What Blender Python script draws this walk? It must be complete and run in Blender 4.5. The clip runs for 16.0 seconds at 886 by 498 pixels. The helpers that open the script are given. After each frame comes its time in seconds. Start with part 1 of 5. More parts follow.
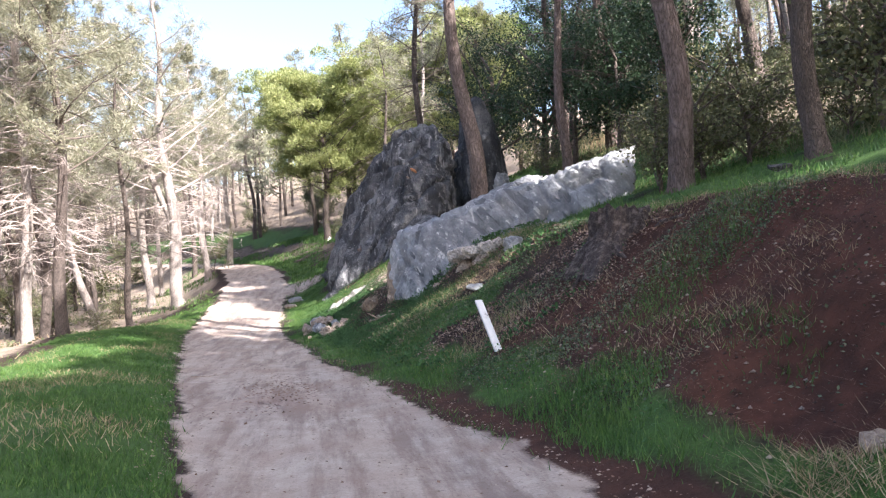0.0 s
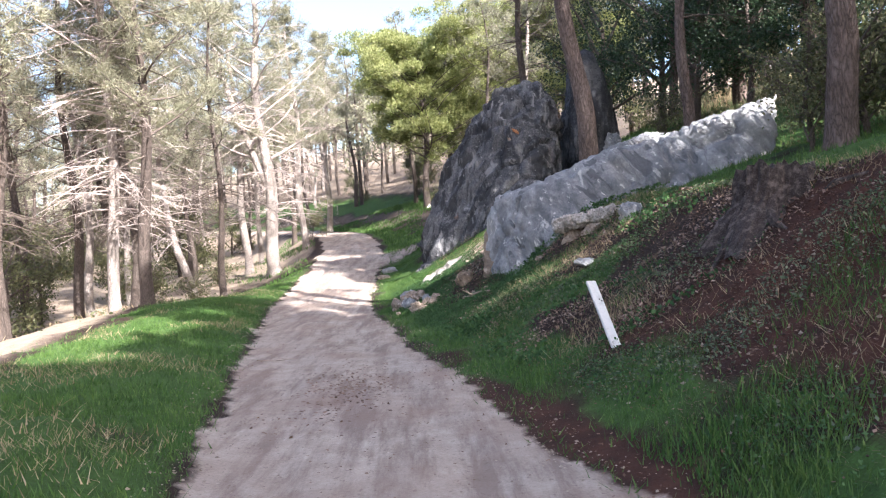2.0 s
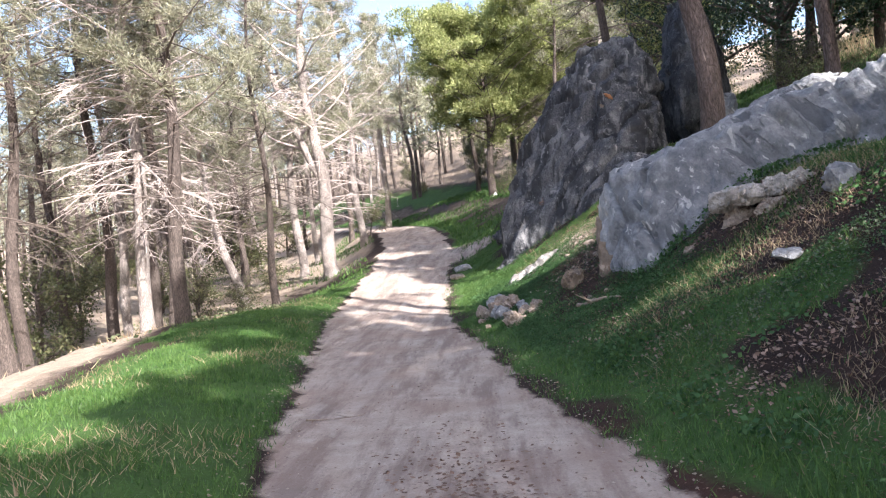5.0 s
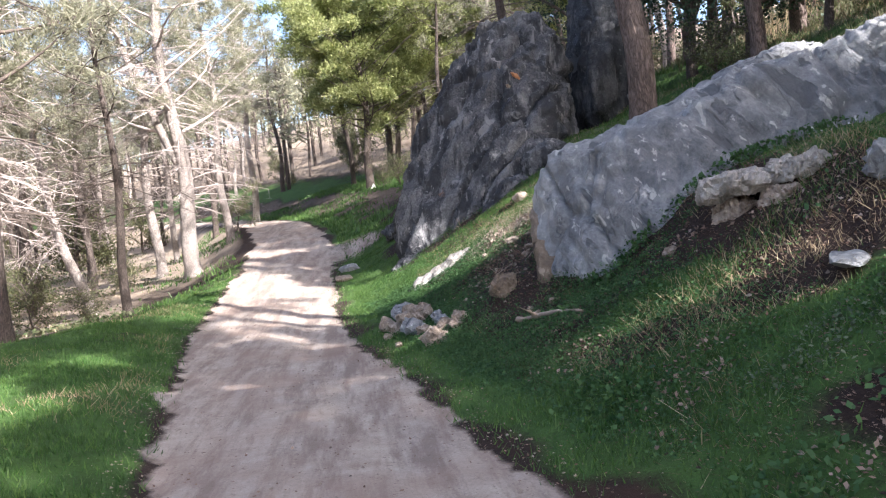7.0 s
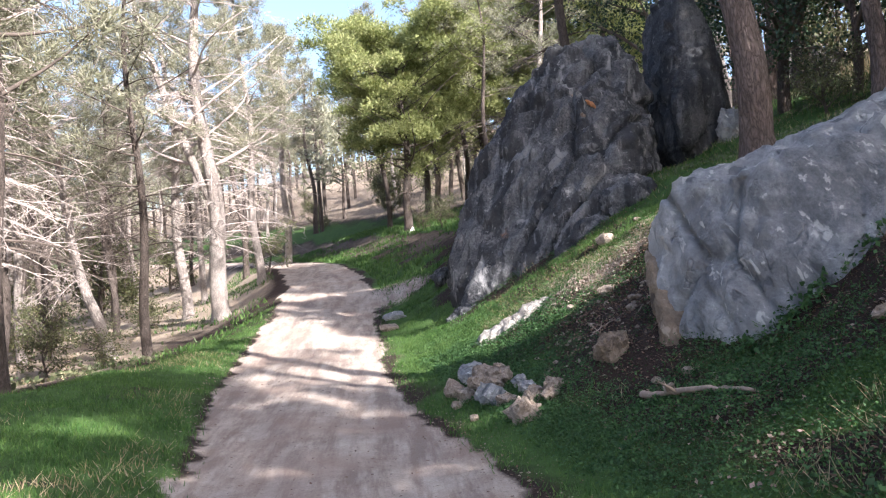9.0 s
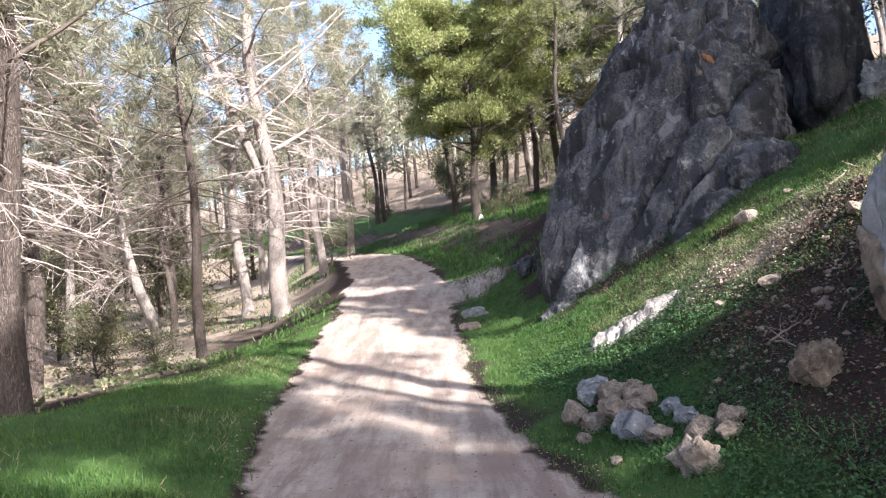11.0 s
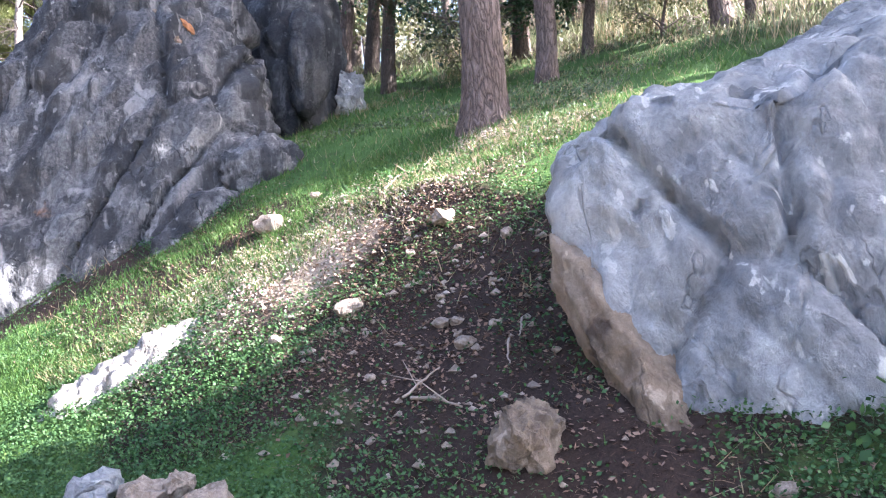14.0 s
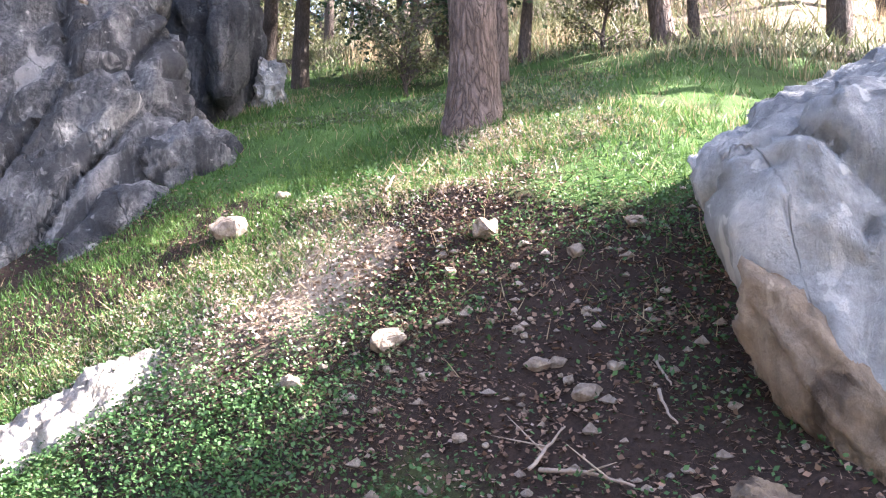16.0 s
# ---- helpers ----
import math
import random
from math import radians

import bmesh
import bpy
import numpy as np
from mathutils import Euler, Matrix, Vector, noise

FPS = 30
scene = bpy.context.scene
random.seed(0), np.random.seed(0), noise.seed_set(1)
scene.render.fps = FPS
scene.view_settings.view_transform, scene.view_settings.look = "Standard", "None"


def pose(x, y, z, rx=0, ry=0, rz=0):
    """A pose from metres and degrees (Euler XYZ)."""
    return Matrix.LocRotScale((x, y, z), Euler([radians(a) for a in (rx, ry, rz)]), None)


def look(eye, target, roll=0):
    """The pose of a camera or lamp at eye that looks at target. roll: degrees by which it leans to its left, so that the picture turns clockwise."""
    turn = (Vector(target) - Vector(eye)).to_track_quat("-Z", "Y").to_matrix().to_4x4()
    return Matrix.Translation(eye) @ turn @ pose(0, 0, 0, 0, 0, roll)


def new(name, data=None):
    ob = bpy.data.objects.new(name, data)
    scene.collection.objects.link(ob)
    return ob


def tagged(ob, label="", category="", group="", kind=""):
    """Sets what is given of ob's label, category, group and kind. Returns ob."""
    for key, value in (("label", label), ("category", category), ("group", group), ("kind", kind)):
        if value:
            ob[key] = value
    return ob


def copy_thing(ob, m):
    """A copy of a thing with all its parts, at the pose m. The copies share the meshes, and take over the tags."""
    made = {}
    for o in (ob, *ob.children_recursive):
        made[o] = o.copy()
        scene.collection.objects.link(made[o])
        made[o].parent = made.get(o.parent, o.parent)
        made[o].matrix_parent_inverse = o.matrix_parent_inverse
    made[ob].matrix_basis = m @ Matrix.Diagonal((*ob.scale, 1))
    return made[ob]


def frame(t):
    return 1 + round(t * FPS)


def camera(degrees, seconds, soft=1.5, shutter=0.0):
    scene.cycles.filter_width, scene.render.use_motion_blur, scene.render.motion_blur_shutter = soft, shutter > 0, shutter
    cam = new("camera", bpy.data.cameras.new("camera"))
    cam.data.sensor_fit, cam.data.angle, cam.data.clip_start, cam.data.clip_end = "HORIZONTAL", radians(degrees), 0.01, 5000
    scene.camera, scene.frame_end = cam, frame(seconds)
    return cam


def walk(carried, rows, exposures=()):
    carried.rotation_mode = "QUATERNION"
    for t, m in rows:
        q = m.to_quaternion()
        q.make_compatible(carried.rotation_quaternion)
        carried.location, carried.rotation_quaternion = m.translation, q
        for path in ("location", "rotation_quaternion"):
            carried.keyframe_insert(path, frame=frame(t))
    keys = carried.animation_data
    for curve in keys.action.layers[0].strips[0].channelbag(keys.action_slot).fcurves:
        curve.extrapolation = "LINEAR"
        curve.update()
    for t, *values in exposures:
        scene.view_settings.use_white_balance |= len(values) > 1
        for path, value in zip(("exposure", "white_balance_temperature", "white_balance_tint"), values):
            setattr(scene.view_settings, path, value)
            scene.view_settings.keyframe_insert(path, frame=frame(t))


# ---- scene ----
cam = camera(57.0, 16.0, soft=1.2)
PATH = [
    (0, (0.0, 0.0, 1.4), (0.299, 1.976, 1.466), -2.7),
    (0.5, (0.164, 0.54, 1.389), (0.405, 2.525, 1.411), -2.5),
    (1, (0.24, 1.002, 1.398), (0.382, 2.997, 1.418), -2.4),
    (1.5, (0.277, 1.475, 1.437), (0.393, 3.471, 1.455), -2.2),
    (2, (0.304, 1.94, 1.457), (0.347, 3.939, 1.456), -2.2),
    (2.5, (0.242, 2.461, 1.459), (0.213, 4.461, 1.451), -2.3),
    (3, (0.203, 3.049, 1.468), (0.131, 5.047, 1.516), -3.6),
    (3.5, (0.113, 3.633, 1.468), (0.003, 5.629, 1.517), -4.2),
    (3.7, (0.08, 3.874, 1.5), (-0.039, 5.87, 1.55), -4.5),
    (5.8, (-0.544, 6.66, 1.575), (-0.562, 8.659, 1.519), -4.8),
    (6, (-0.591, 6.893, 1.592), (-0.496, 8.89, 1.529), -4.4),
    (6.5, (-0.713, 7.516, 1.628), (-0.558, 9.509, 1.563), -4.5),
    (7, (-0.844, 8.16, 1.631), (-0.615, 10.146, 1.578), -4.6),
    (7.5, (-0.954, 8.781, 1.638), (-0.725, 10.767, 1.645), -4.5),
    (8, (-1.075, 9.249, 1.668), (-0.875, 11.239, 1.678), -4.3),
    (8.5, (-1.169, 9.775, 1.667), (-0.991, 11.766, 1.727), -3.2),
    (9, (-1.247, 10.368, 1.617), (-1.077, 12.359, 1.685), -3.0),
    (9.2, (-1.289, 10.673, 1.63), (-1.124, 12.665, 1.697), -3.1),
    (11.3, (-1.645, 13.024, 1.651), (-1.628, 15.023, 1.704), -3.8),
    (11.4, (-1.674, 13.17, 1.655), (-1.572, 15.166, 1.71), -4.3),
    (11.5, (-1.684, 13.323, 1.666), (-1.482, 15.312, 1.704), -4.1),
    (12, (-1.772, 13.828, 1.649), (-1.074, 15.702, 1.649), -2.2),
    (12.5, (-1.848, 14.339, 1.657), (-0.941, 16.122, 1.651), -0.8),
    (13, (-1.854, 14.825, 1.656), (-0.793, 16.52, 1.679), -2.4),
    (13.5, (-1.803, 15.343, 1.63), (-0.686, 17.002, 1.669), -2.2),
    (14, (-1.803, 15.831, 1.641), (-0.431, 17.285, 1.676), -1.6),
    (14.5, (-1.778, 16.267, 1.658), (-0.286, 17.598, 1.708), 0.9),
    (15, (-1.836, 16.701, 1.706), (-0.22, 17.878, 1.757), 1.7),
    (15.5, (-1.843, 17.16, 1.705), (-0.207, 18.309, 1.771), 0.5),
    (16, (-1.842, 17.633, 1.71), (-0.21, 18.787, 1.771), 0.0),
]
walk(cam, [(t, look(eye, target, roll)) for t, eye, target, roll in PATH],
     exposures=[(0, 2.3, 6100, 16), (2.5, 2.25, 6100, 16), (3.5, 2.0, 6100, 16), (6, 2.15, 6050, 15), (9, 2.02, 6050, 15), (11.3, 2.0, 6050, 15), (12.0, 2.1, 6000, 15), (13, 3.0, 5700, 17), (14.5, 3.58, 5950, 19), (16, 3.6, 6250, 20)])

# ---- light and sky ----
SUN_AZ, SUN_EL = radians(141), radians(34)
world = bpy.data.worlds.new("sky")
scene.world = world
world.use_nodes = True
wn = world.node_tree
sky = wn.nodes.new("ShaderNodeTexSky")
sky.sky_type, sky.sun_disc = "NISHITA", False
sky.sun_elevation, sky.sun_rotation = SUN_EL, SUN_AZ
sky.dust_density, sky.air_density = 3.0, 1.0
wn.links.new(sky.outputs[0], wn.nodes["Background"].inputs[0])
wn.nodes["Background"].inputs[1].default_value = 0.108
sun = new("sun", bpy.data.lights.new("sun", "SUN"))
sun.data.energy, sun.data.angle, sun.data.color = 5.0, radians(0.55), (1.0, 0.95, 0.86)
sun.matrix_world = look((40 * math.sin(SUN_AZ), 40 * math.cos(SUN_AZ), 40 * math.tan(SUN_EL)), (0, 0, 0))


# ---- materials ----
def material(name):
    m = bpy.data.materials.new(name)
    m.use_nodes = True
    return m, m.node_tree, m.node_tree.nodes["Principled BSDF"]


def ramp(nt, fac, stops):
    r = nt.nodes.new("ShaderNodeValToRGB")
    while len(r.color_ramp.elements) < len(stops):
        r.color_ramp.elements.new(0.5)
    for e, (p, c) in zip(r.color_ramp.elements, stops):
        e.position, e.color = p, (*c, 1) if len(c) == 3 else c
    nt.links.new(fac, r.inputs[0])
    return r.outputs[0]


def noise_tex(nt, scale, detail=6, rough=0.6, stretch=(1, 1, 1), distort=0.0, slant=0.0):
    co = nt.nodes.new("ShaderNodeTexCoord")
    mp = nt.nodes.new("ShaderNodeMapping")
    mp.inputs["Scale"].default_value = stretch
    turned = co.outputs["Object"]
    if slant:
        rot = nt.nodes.new("ShaderNodeMapping")
        rot.inputs["Rotation"].default_value = (0, radians(slant), 0)
        nt.links.new(turned, rot.inputs[0])
        turned = rot.outputs[0]
    n = nt.nodes.new("ShaderNodeTexNoise")
    n.inputs["Scale"].default_value, n.inputs["Detail"].default_value = scale, detail
    n.inputs["Roughness"].default_value, n.inputs["Distortion"].default_value = rough, distort
    nt.links.new(turned, mp.inputs[0])
    nt.links.new(mp.outputs[0], n.inputs[0])
    return n.outputs[0]


def mix(nt, fac, a, b, mode="MIX"):
    m = nt.nodes.new("ShaderNodeMix")
    m.data_type, m.blend_type = "RGBA", mode
    for sock, v in ((m.inputs[0], fac), (m.inputs[6], a), (m.inputs[7], b)):
        if isinstance(v, (int, float)):
            sock.default_value = v
        elif isinstance(v, tuple):
            sock.default_value = (*v, 1)
        else:
            nt.links.new(v, sock)
    return m.outputs[2]


def bump(nt, bsdf, height, strength, dist):
    b = nt.nodes.new("ShaderNodeBump")
    b.inputs["Strength"].default_value, b.inputs["Distance"].default_value = strength, dist
    nt.links.new(height, b.inputs["Height"])
    nt.links.new(b.outputs[0], bsdf.inputs["Normal"])


def attr(nt, name):
    a = nt.nodes.new("ShaderNodeAttribute")
    a.attribute_name = name
    return a.outputs["Fac"]


def rough_stuff(name, dark, light, scale, rough=0.9, bump_d=0.02, mid=None, stain=None):
    m, nt, b = material(name)
    n1, n2 = noise_tex(nt, scale), noise_tex(nt, scale * 7, 8, 0.7)
    stops = [(0.3, dark), (0.7, light)] if mid is None else [(0.3, dark), (0.5, mid), (0.7, light)]
    col = mix(nt, 0.5, ramp(nt, n1, stops), ramp(nt, n2, stops))
    if stain:
        col = mix(nt, ramp(nt, noise_tex(nt, scale * 0.45, 4, 0.6), [(0.55, (0, 0, 0)), (0.68, (1, 1, 1))]), col, stain)
    nt.links.new(col, b.inputs["Base Color"])
    b.inputs["Roughness"].default_value = rough
    b.inputs["Specular IOR Level"].default_value = 0.25
    bump(nt, b, n2, 0.7, bump_d)
    return m


def leafy(name, a, b_, c, through_part=0.35, rough=0.6):
    m, nt, b = material(name)
    g = nt.nodes.new("ShaderNodeNewGeometry")
    col = ramp(nt, g.outputs["Random Per Island"], [(0.0, a), (0.55, b_), (1.0, c)])
    col = mix(nt, ramp(nt, noise_tex(nt, 0.9, 3), [(0.35, (0, 0, 0)), (0.7, (0.55, 0.55, 0.55))]), col, c)
    nt.links.new(col, b.inputs["Base Color"])
    b.inputs["Roughness"].default_value = rough
    b.inputs["Specular IOR Level"].default_value = 0.3
    t = nt.nodes.new("ShaderNodeBsdfTranslucent")
    nt.links.new(col, t.inputs[0])
    ms = nt.nodes.new("ShaderNodeMixShader")
    ms.inputs[0].default_value = through_part
    nt.links.new(b.outputs[0], ms.inputs[1])
    nt.links.new(t.outputs[0], ms.inputs[2])
    nt.links.new(ms.outputs[0], nt.nodes["Material Output"].inputs[0])
    return m


def ground_material():
    m, nt, b = material("ground_earth")
    big, mid_n, fine = noise_tex(nt, 0.7, 5), noise_tex(nt, 4, 8, 0.65), noise_tex(nt, 45, 6, 0.75)
    road = mix(nt, 0.45, ramp(nt, mid_n, [(0.3, (0.27, 0.21, 0.17)), (0.55, (0.42, 0.35, 0.29)), (0.75, (0.52, 0.45, 0.38))]),
               ramp(nt, fine, [(0.3, (0.22, 0.175, 0.145)), (0.6, (0.47, 0.4, 0.34)), (0.8, (0.62, 0.56, 0.5))]))
    worn = noise_tex(nt, 3.2, 8, 0.7, (1.2, 0.16, 1))
    road = mix(nt, ramp(nt, worn, [(0.4, (0.7, 0.7, 0.7)), (0.55, (0, 0, 0))]), road, (0.17, 0.125, 0.105))
    crumbs = noise_tex(nt, 19, 5, 0.7)
    road = mix(nt, ramp(nt, crumbs, [(0.6, (0, 0, 0)), (0.66, (0.6, 0.6, 0.6))]), road, (0.14, 0.1, 0.085))
    road = mix(nt, ramp(nt, big, [(0.45, (0, 0, 0)), (0.68, (0.6, 0.6, 0.6))]), road, (0.27, 0.19, 0.15))
    soil = mix(nt, 0.5, ramp(nt, mid_n, [(0.3, (0.012, 0.008, 0.007)), (0.7, (0.045, 0.028, 0.021))]),
               ramp(nt, fine, [(0.3, (0.009, 0.006, 0.005)), (0.75, (0.07, 0.045, 0.035))]))
    red = mix(nt, 0.5, ramp(nt, mid_n, [(0.3, (0.045, 0.018, 0.012)), (0.7, (0.15, 0.052, 0.03))]), soil)
    grass = mix(nt, 0.5, ramp(nt, mid_n, [(0.3, (0.02, 0.045, 0.012)), (0.7, (0.07, 0.13, 0.03))]),
                ramp(nt, fine, [(0.35, (0.03, 0.04, 0.015)), (0.7, (0.08, 0.16, 0.035))]))
    litter = mix(nt, 0.5, ramp(nt, mid_n, [(0.3, (0.16, 0.115, 0.08)), (0.7, (0.42, 0.34, 0.26))]),
                 ramp(nt, fine, [(0.3, (0.12, 0.085, 0.06)), (0.75, (0.45, 0.37, 0.29))]))
    ragged = mix(nt, 0.45, mid_n, fine)

    def broken(key, share, lo, hi):
        return ramp(nt, mix(nt, share, attr(nt, key), ragged), [(lo, (0, 0, 0)), (hi, (1, 1, 1))])

    col = mix(nt, broken("litter", 0.4, 0.3, 0.6), soil, litter)
    col = mix(nt, attr(nt, "red"), col, red)
    col = mix(nt, broken("grass", 0.4, 0.36, 0.56), col, grass)
    col = mix(nt, broken("road", 0.5, 0.4, 0.6), col, road)
    nt.links.new(col, b.inputs["Base Color"])
    b.inputs["Roughness"].default_value = 0.95
    b.inputs["Specular IOR Level"].default_value = 0.15
    hgt = mix(nt, 0.5, mid_n, fine)
    bump(nt, b, hgt, 0.8, 0.035)
    return m


def rock_material(name, dark, mid_c, light, warm, streaks=1.0, blotch=0.6, slant=0.0):
    """Weathered limestone: grey blotches, dark water streaks, pale runs, cracks and a little rust."""
    m, nt, b = material(name)
    n1, n2, n3 = noise_tex(nt, 0.8, 8, 0.62), noise_tex(nt, 4.5, 10, 0.72), noise_tex(nt, 26, 8, 0.75)
    col = ramp(nt, n1, [(0.34, dark), (0.5, mid_c), (0.66, light)])
    col = mix(nt, 0.5, col, ramp(nt, n2, [(0.36, dark), (0.52, mid_c), (0.68, light)]))
    col = mix(nt, 0.12 if slant else 0.28, col, ramp(nt, n3, [(0.4, dark), (0.6, light)]))
    streak = noise_tex(nt, 2.6, 6, 0.62, (1, 1, 0.14), 0.5, slant)
    col = mix(nt, ramp(nt, streak, [(0.47, (0, 0, 0)), (0.55, (0.9 * streaks,) * 3)]), col, dark)
    pale = noise_tex(nt, 3.4, 6, 0.6, (1, 1, 0.22), 0.8, slant)
    groove = noise_tex(nt, 7.5, 8, 0.68, (1, 1, 0.12 if slant else 0.22), 0.25 if slant else 0.5, slant)
    col = mix(nt, ramp(nt, pale, [(0.59, (0, 0, 0)), (0.66, (0.7 * streaks,) * 3)]), col, light)
    spots = noise_tex(nt, 9, 4, 0.5)
    col = mix(nt, ramp(nt, spots, [(0.66, (0, 0, 0)), (0.7, (blotch,) * 3)]), col, light)
    rust = noise_tex(nt, 1.3, 5, 0.6)
    col = mix(nt, ramp(nt, rust, [(0.68, (0, 0, 0)), (0.76, (0.5, 0.5, 0.5))]), col, warm)
    crack_n = noise_tex(nt, 1.1, 5, 0.55, (1, 1, 0.6), 0.4)
    crack = ramp(nt, crack_n, [(0.488, (1, 1, 1)), (0.5, (0.35, 0.35, 0.35)), (0.512, (1, 1, 1))])
    crack = mix(nt, ramp(nt, n2, [(0.42, (0, 0, 0)), (0.56, (1, 1, 1))]), (1, 1, 1), crack)
    if slant:
        split_n = noise_tex(nt, 3.4, 3, 0.45, (1, 1, 0.06), 0.0, slant)
        split = ramp(nt, split_n, [(0.37, (0.15, 0.15, 0.15)), (0.405, (1, 1, 1))])
        chip_n = noise_tex(nt, 6.5, 4, 0.5, (1, 1, 0.16), 0.2, slant)
        col = mix(nt, ramp(nt, chip_n, [(0.635, (0, 0, 0)), (0.665, (0.85, 0.85, 0.85))]), col, light)
        crack = mix(nt, 1.0, crack, split, "MULTIPLY")
    col = mix(nt, crack, dark, col)
    nt.links.new(col, b.inputs["Base Color"])
    b.inputs["Roughness"].default_value = 0.85
    b.inputs["Specular IOR Level"].default_value = 0.3
    hgt = mix(nt, 0.2, mix(nt, 0.5, mix(nt, 0.4, n2, n3), groove), crack)
    bump(nt, b, hgt, 1.0, 0.15)
    return m


def bark_material(name, dark, mid_c, light, scale=22):
    """Plated bark: long upright scales split by dark fissures."""
    m, nt, b = material(name)
    co = nt.nodes.new("ShaderNodeTexCoord")
    squash = nt.nodes.new("ShaderNodeMapping")
    squash.inputs["Scale"].default_value = (1, 1, 0.24)
    nt.links.new(co.outputs["Object"], squash.inputs[0])
    warp = nt.nodes.new("ShaderNodeTexNoise")
    warp.inputs["Scale"].default_value, warp.inputs["Detail"].default_value = scale * 0.5, 3
    nt.links.new(squash.outputs[0], warp.inputs[0])
    bent = mix(nt, 0.22, squash.outputs[0], warp.outputs["Color"])
    cells = nt.nodes.new("ShaderNodeTexVoronoi")
    cells.feature = "DISTANCE_TO_EDGE"
    cells.inputs["Scale"].default_value = scale * 1.35
    nt.links.new(bent, cells.inputs["Vector"])
    plate = cells.outputs["Distance"]
    fine = noise_tex(nt, scale * 4, 6, 0.7, (1, 1, 0.5))
    broad = noise_tex(nt, 1.6, 4, 0.6)
    col = mix(nt, 0.5, ramp(nt, fine, [(0.3, mid_c), (0.7, light)]), ramp(nt, broad, [(0.35, mid_c), (0.65, light)]))
    edge = ramp(nt, plate, [(0.0, (0.3, 0.3, 0.3)), (0.07, (0.6, 0.6, 0.6)), (0.35, (1, 1, 1))])
    col = mix(nt, edge, dark, col)
    flake = noise_tex(nt, scale * 0.9, 4, 0.6, (1, 1, 0.45), 0.6)
    col = mix(nt, ramp(nt, flake, [(0.56, (0, 0, 0)), (0.68, (0.25, 0.25, 0.25))]), col, light)
    nt.links.new(col, b.inputs["Base Color"])
    b.inputs["Roughness"].default_value = 0.92
    b.inputs["Specular IOR Level"].default_value = 0.15
    bump(nt, b, mix(nt, 0.25, mix(nt, 0.4, edge, plate), fine), 1.0, 0.045)
    return m


GROUND = ground_material()
ROCK_DARK = rock_material("dark_limestone", (0.02, 0.021, 0.024), (0.062, 0.064, 0.072), (0.3, 0.29, 0.285), (0.34, 0.17, 0.08), 0.9)
# darkened limestone: the shade under the trees is in the crag's colour
ROCK_DEEP_SHADE = rock_material("deep_shade_limestone", (0.012, 0.013, 0.016), (0.038, 0.04, 0.047), (0.17, 0.165, 0.16), (0.2, 0.12, 0.07), 0.7)
ROCK_GREY = rock_material("grey_limestone", (0.105, 0.108, 0.116), (0.275, 0.278, 0.285), (0.52, 0.505, 0.48), (0.34, 0.25, 0.17), 0.45, 0.8, 38)
ROCK_TAN = rock_material("tan_limestone", (0.1, 0.072, 0.055), (0.33, 0.255, 0.195), (0.52, 0.44, 0.37), (0.4, 0.22, 0.12), 0.4)
ROCK_OCHRE = rock_material("ochre_limestone", (0.07, 0.05, 0.038), (0.24, 0.175, 0.12), (0.42, 0.33, 0.25), (0.42, 0.2, 0.08), 0.4, 0.4, 30)
ROCK_PALE = rock_material("pale_limestone", (0.16, 0.14, 0.12), (0.4, 0.36, 0.32), (0.6, 0.56, 0.51), (0.4, 0.3, 0.22), 0.4)
# sunlit and shaded tones of pine bark; dark also serves really dark trunks
BARK_PALE_LIT = bark_material("pale_lit_pine_bark", (0.1, 0.08, 0.07), (0.3, 0.25, 0.22), (0.5, 0.44, 0.4))
BARK_DARK_SHADED = bark_material("dark_shaded_pine_bark", (0.025, 0.02, 0.018), (0.09, 0.07, 0.06), (0.18, 0.145, 0.125))
BARK_RED = bark_material("red_pine_bark", (0.022, 0.016, 0.014), (0.1, 0.073, 0.062), (0.23, 0.18, 0.16), 14)
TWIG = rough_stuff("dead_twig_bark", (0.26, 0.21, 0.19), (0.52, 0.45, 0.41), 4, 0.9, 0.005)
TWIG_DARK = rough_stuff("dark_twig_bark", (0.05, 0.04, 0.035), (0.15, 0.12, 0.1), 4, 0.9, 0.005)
NEEDLE_PALE = leafy("grey_green_needles", (0.12, 0.13, 0.075), (0.22, 0.22, 0.14), (0.36, 0.34, 0.25), 0.45)
NEEDLE_GREEN = leafy("green_needles", (0.045, 0.085, 0.02), (0.085, 0.14, 0.03), (0.14, 0.2, 0.045), 0.35)
NEEDLE_LIME = leafy("lime_green_needles", (0.1, 0.135, 0.034), (0.22, 0.25, 0.08), (0.42, 0.43, 0.2), 0.48)
LEAF_DARK = leafy("dark_oak_leaves", (0.012, 0.028, 0.014), (0.025, 0.05, 0.024), (0.05, 0.085, 0.04), 0.2, 0.45)
LEAF_SHRUB = leafy("shrub_leaves", (0.045, 0.055, 0.026), (0.09, 0.105, 0.045), (0.19, 0.18, 0.09), 0.35, 0.5)
GRASS = leafy("grass_blades", (0.023, 0.062, 0.013), (0.048, 0.118, 0.024), (0.115, 0.18, 0.047), 0.35, 0.5)
CLOVER = leafy("clover_leaves", (0.02, 0.054, 0.017), (0.037, 0.092, 0.027), (0.075, 0.14, 0.045), 0.3, 0.6)
STRAW = leafy("dry_grass", (0.18, 0.12, 0.07), (0.3, 0.22, 0.13), (0.42, 0.34, 0.22), 0.3, 0.7)
DEAD_LEAF = leafy("dead_leaves", (0.06, 0.032, 0.02), (0.13, 0.075, 0.05), (0.26, 0.17, 0.12), 0.1, 0.8)
UNDER = leafy("undergrowth_leaves", (0.05, 0.07, 0.03), (0.1, 0.12, 0.055), (0.19, 0.18, 0.1), 0.3, 0.6)
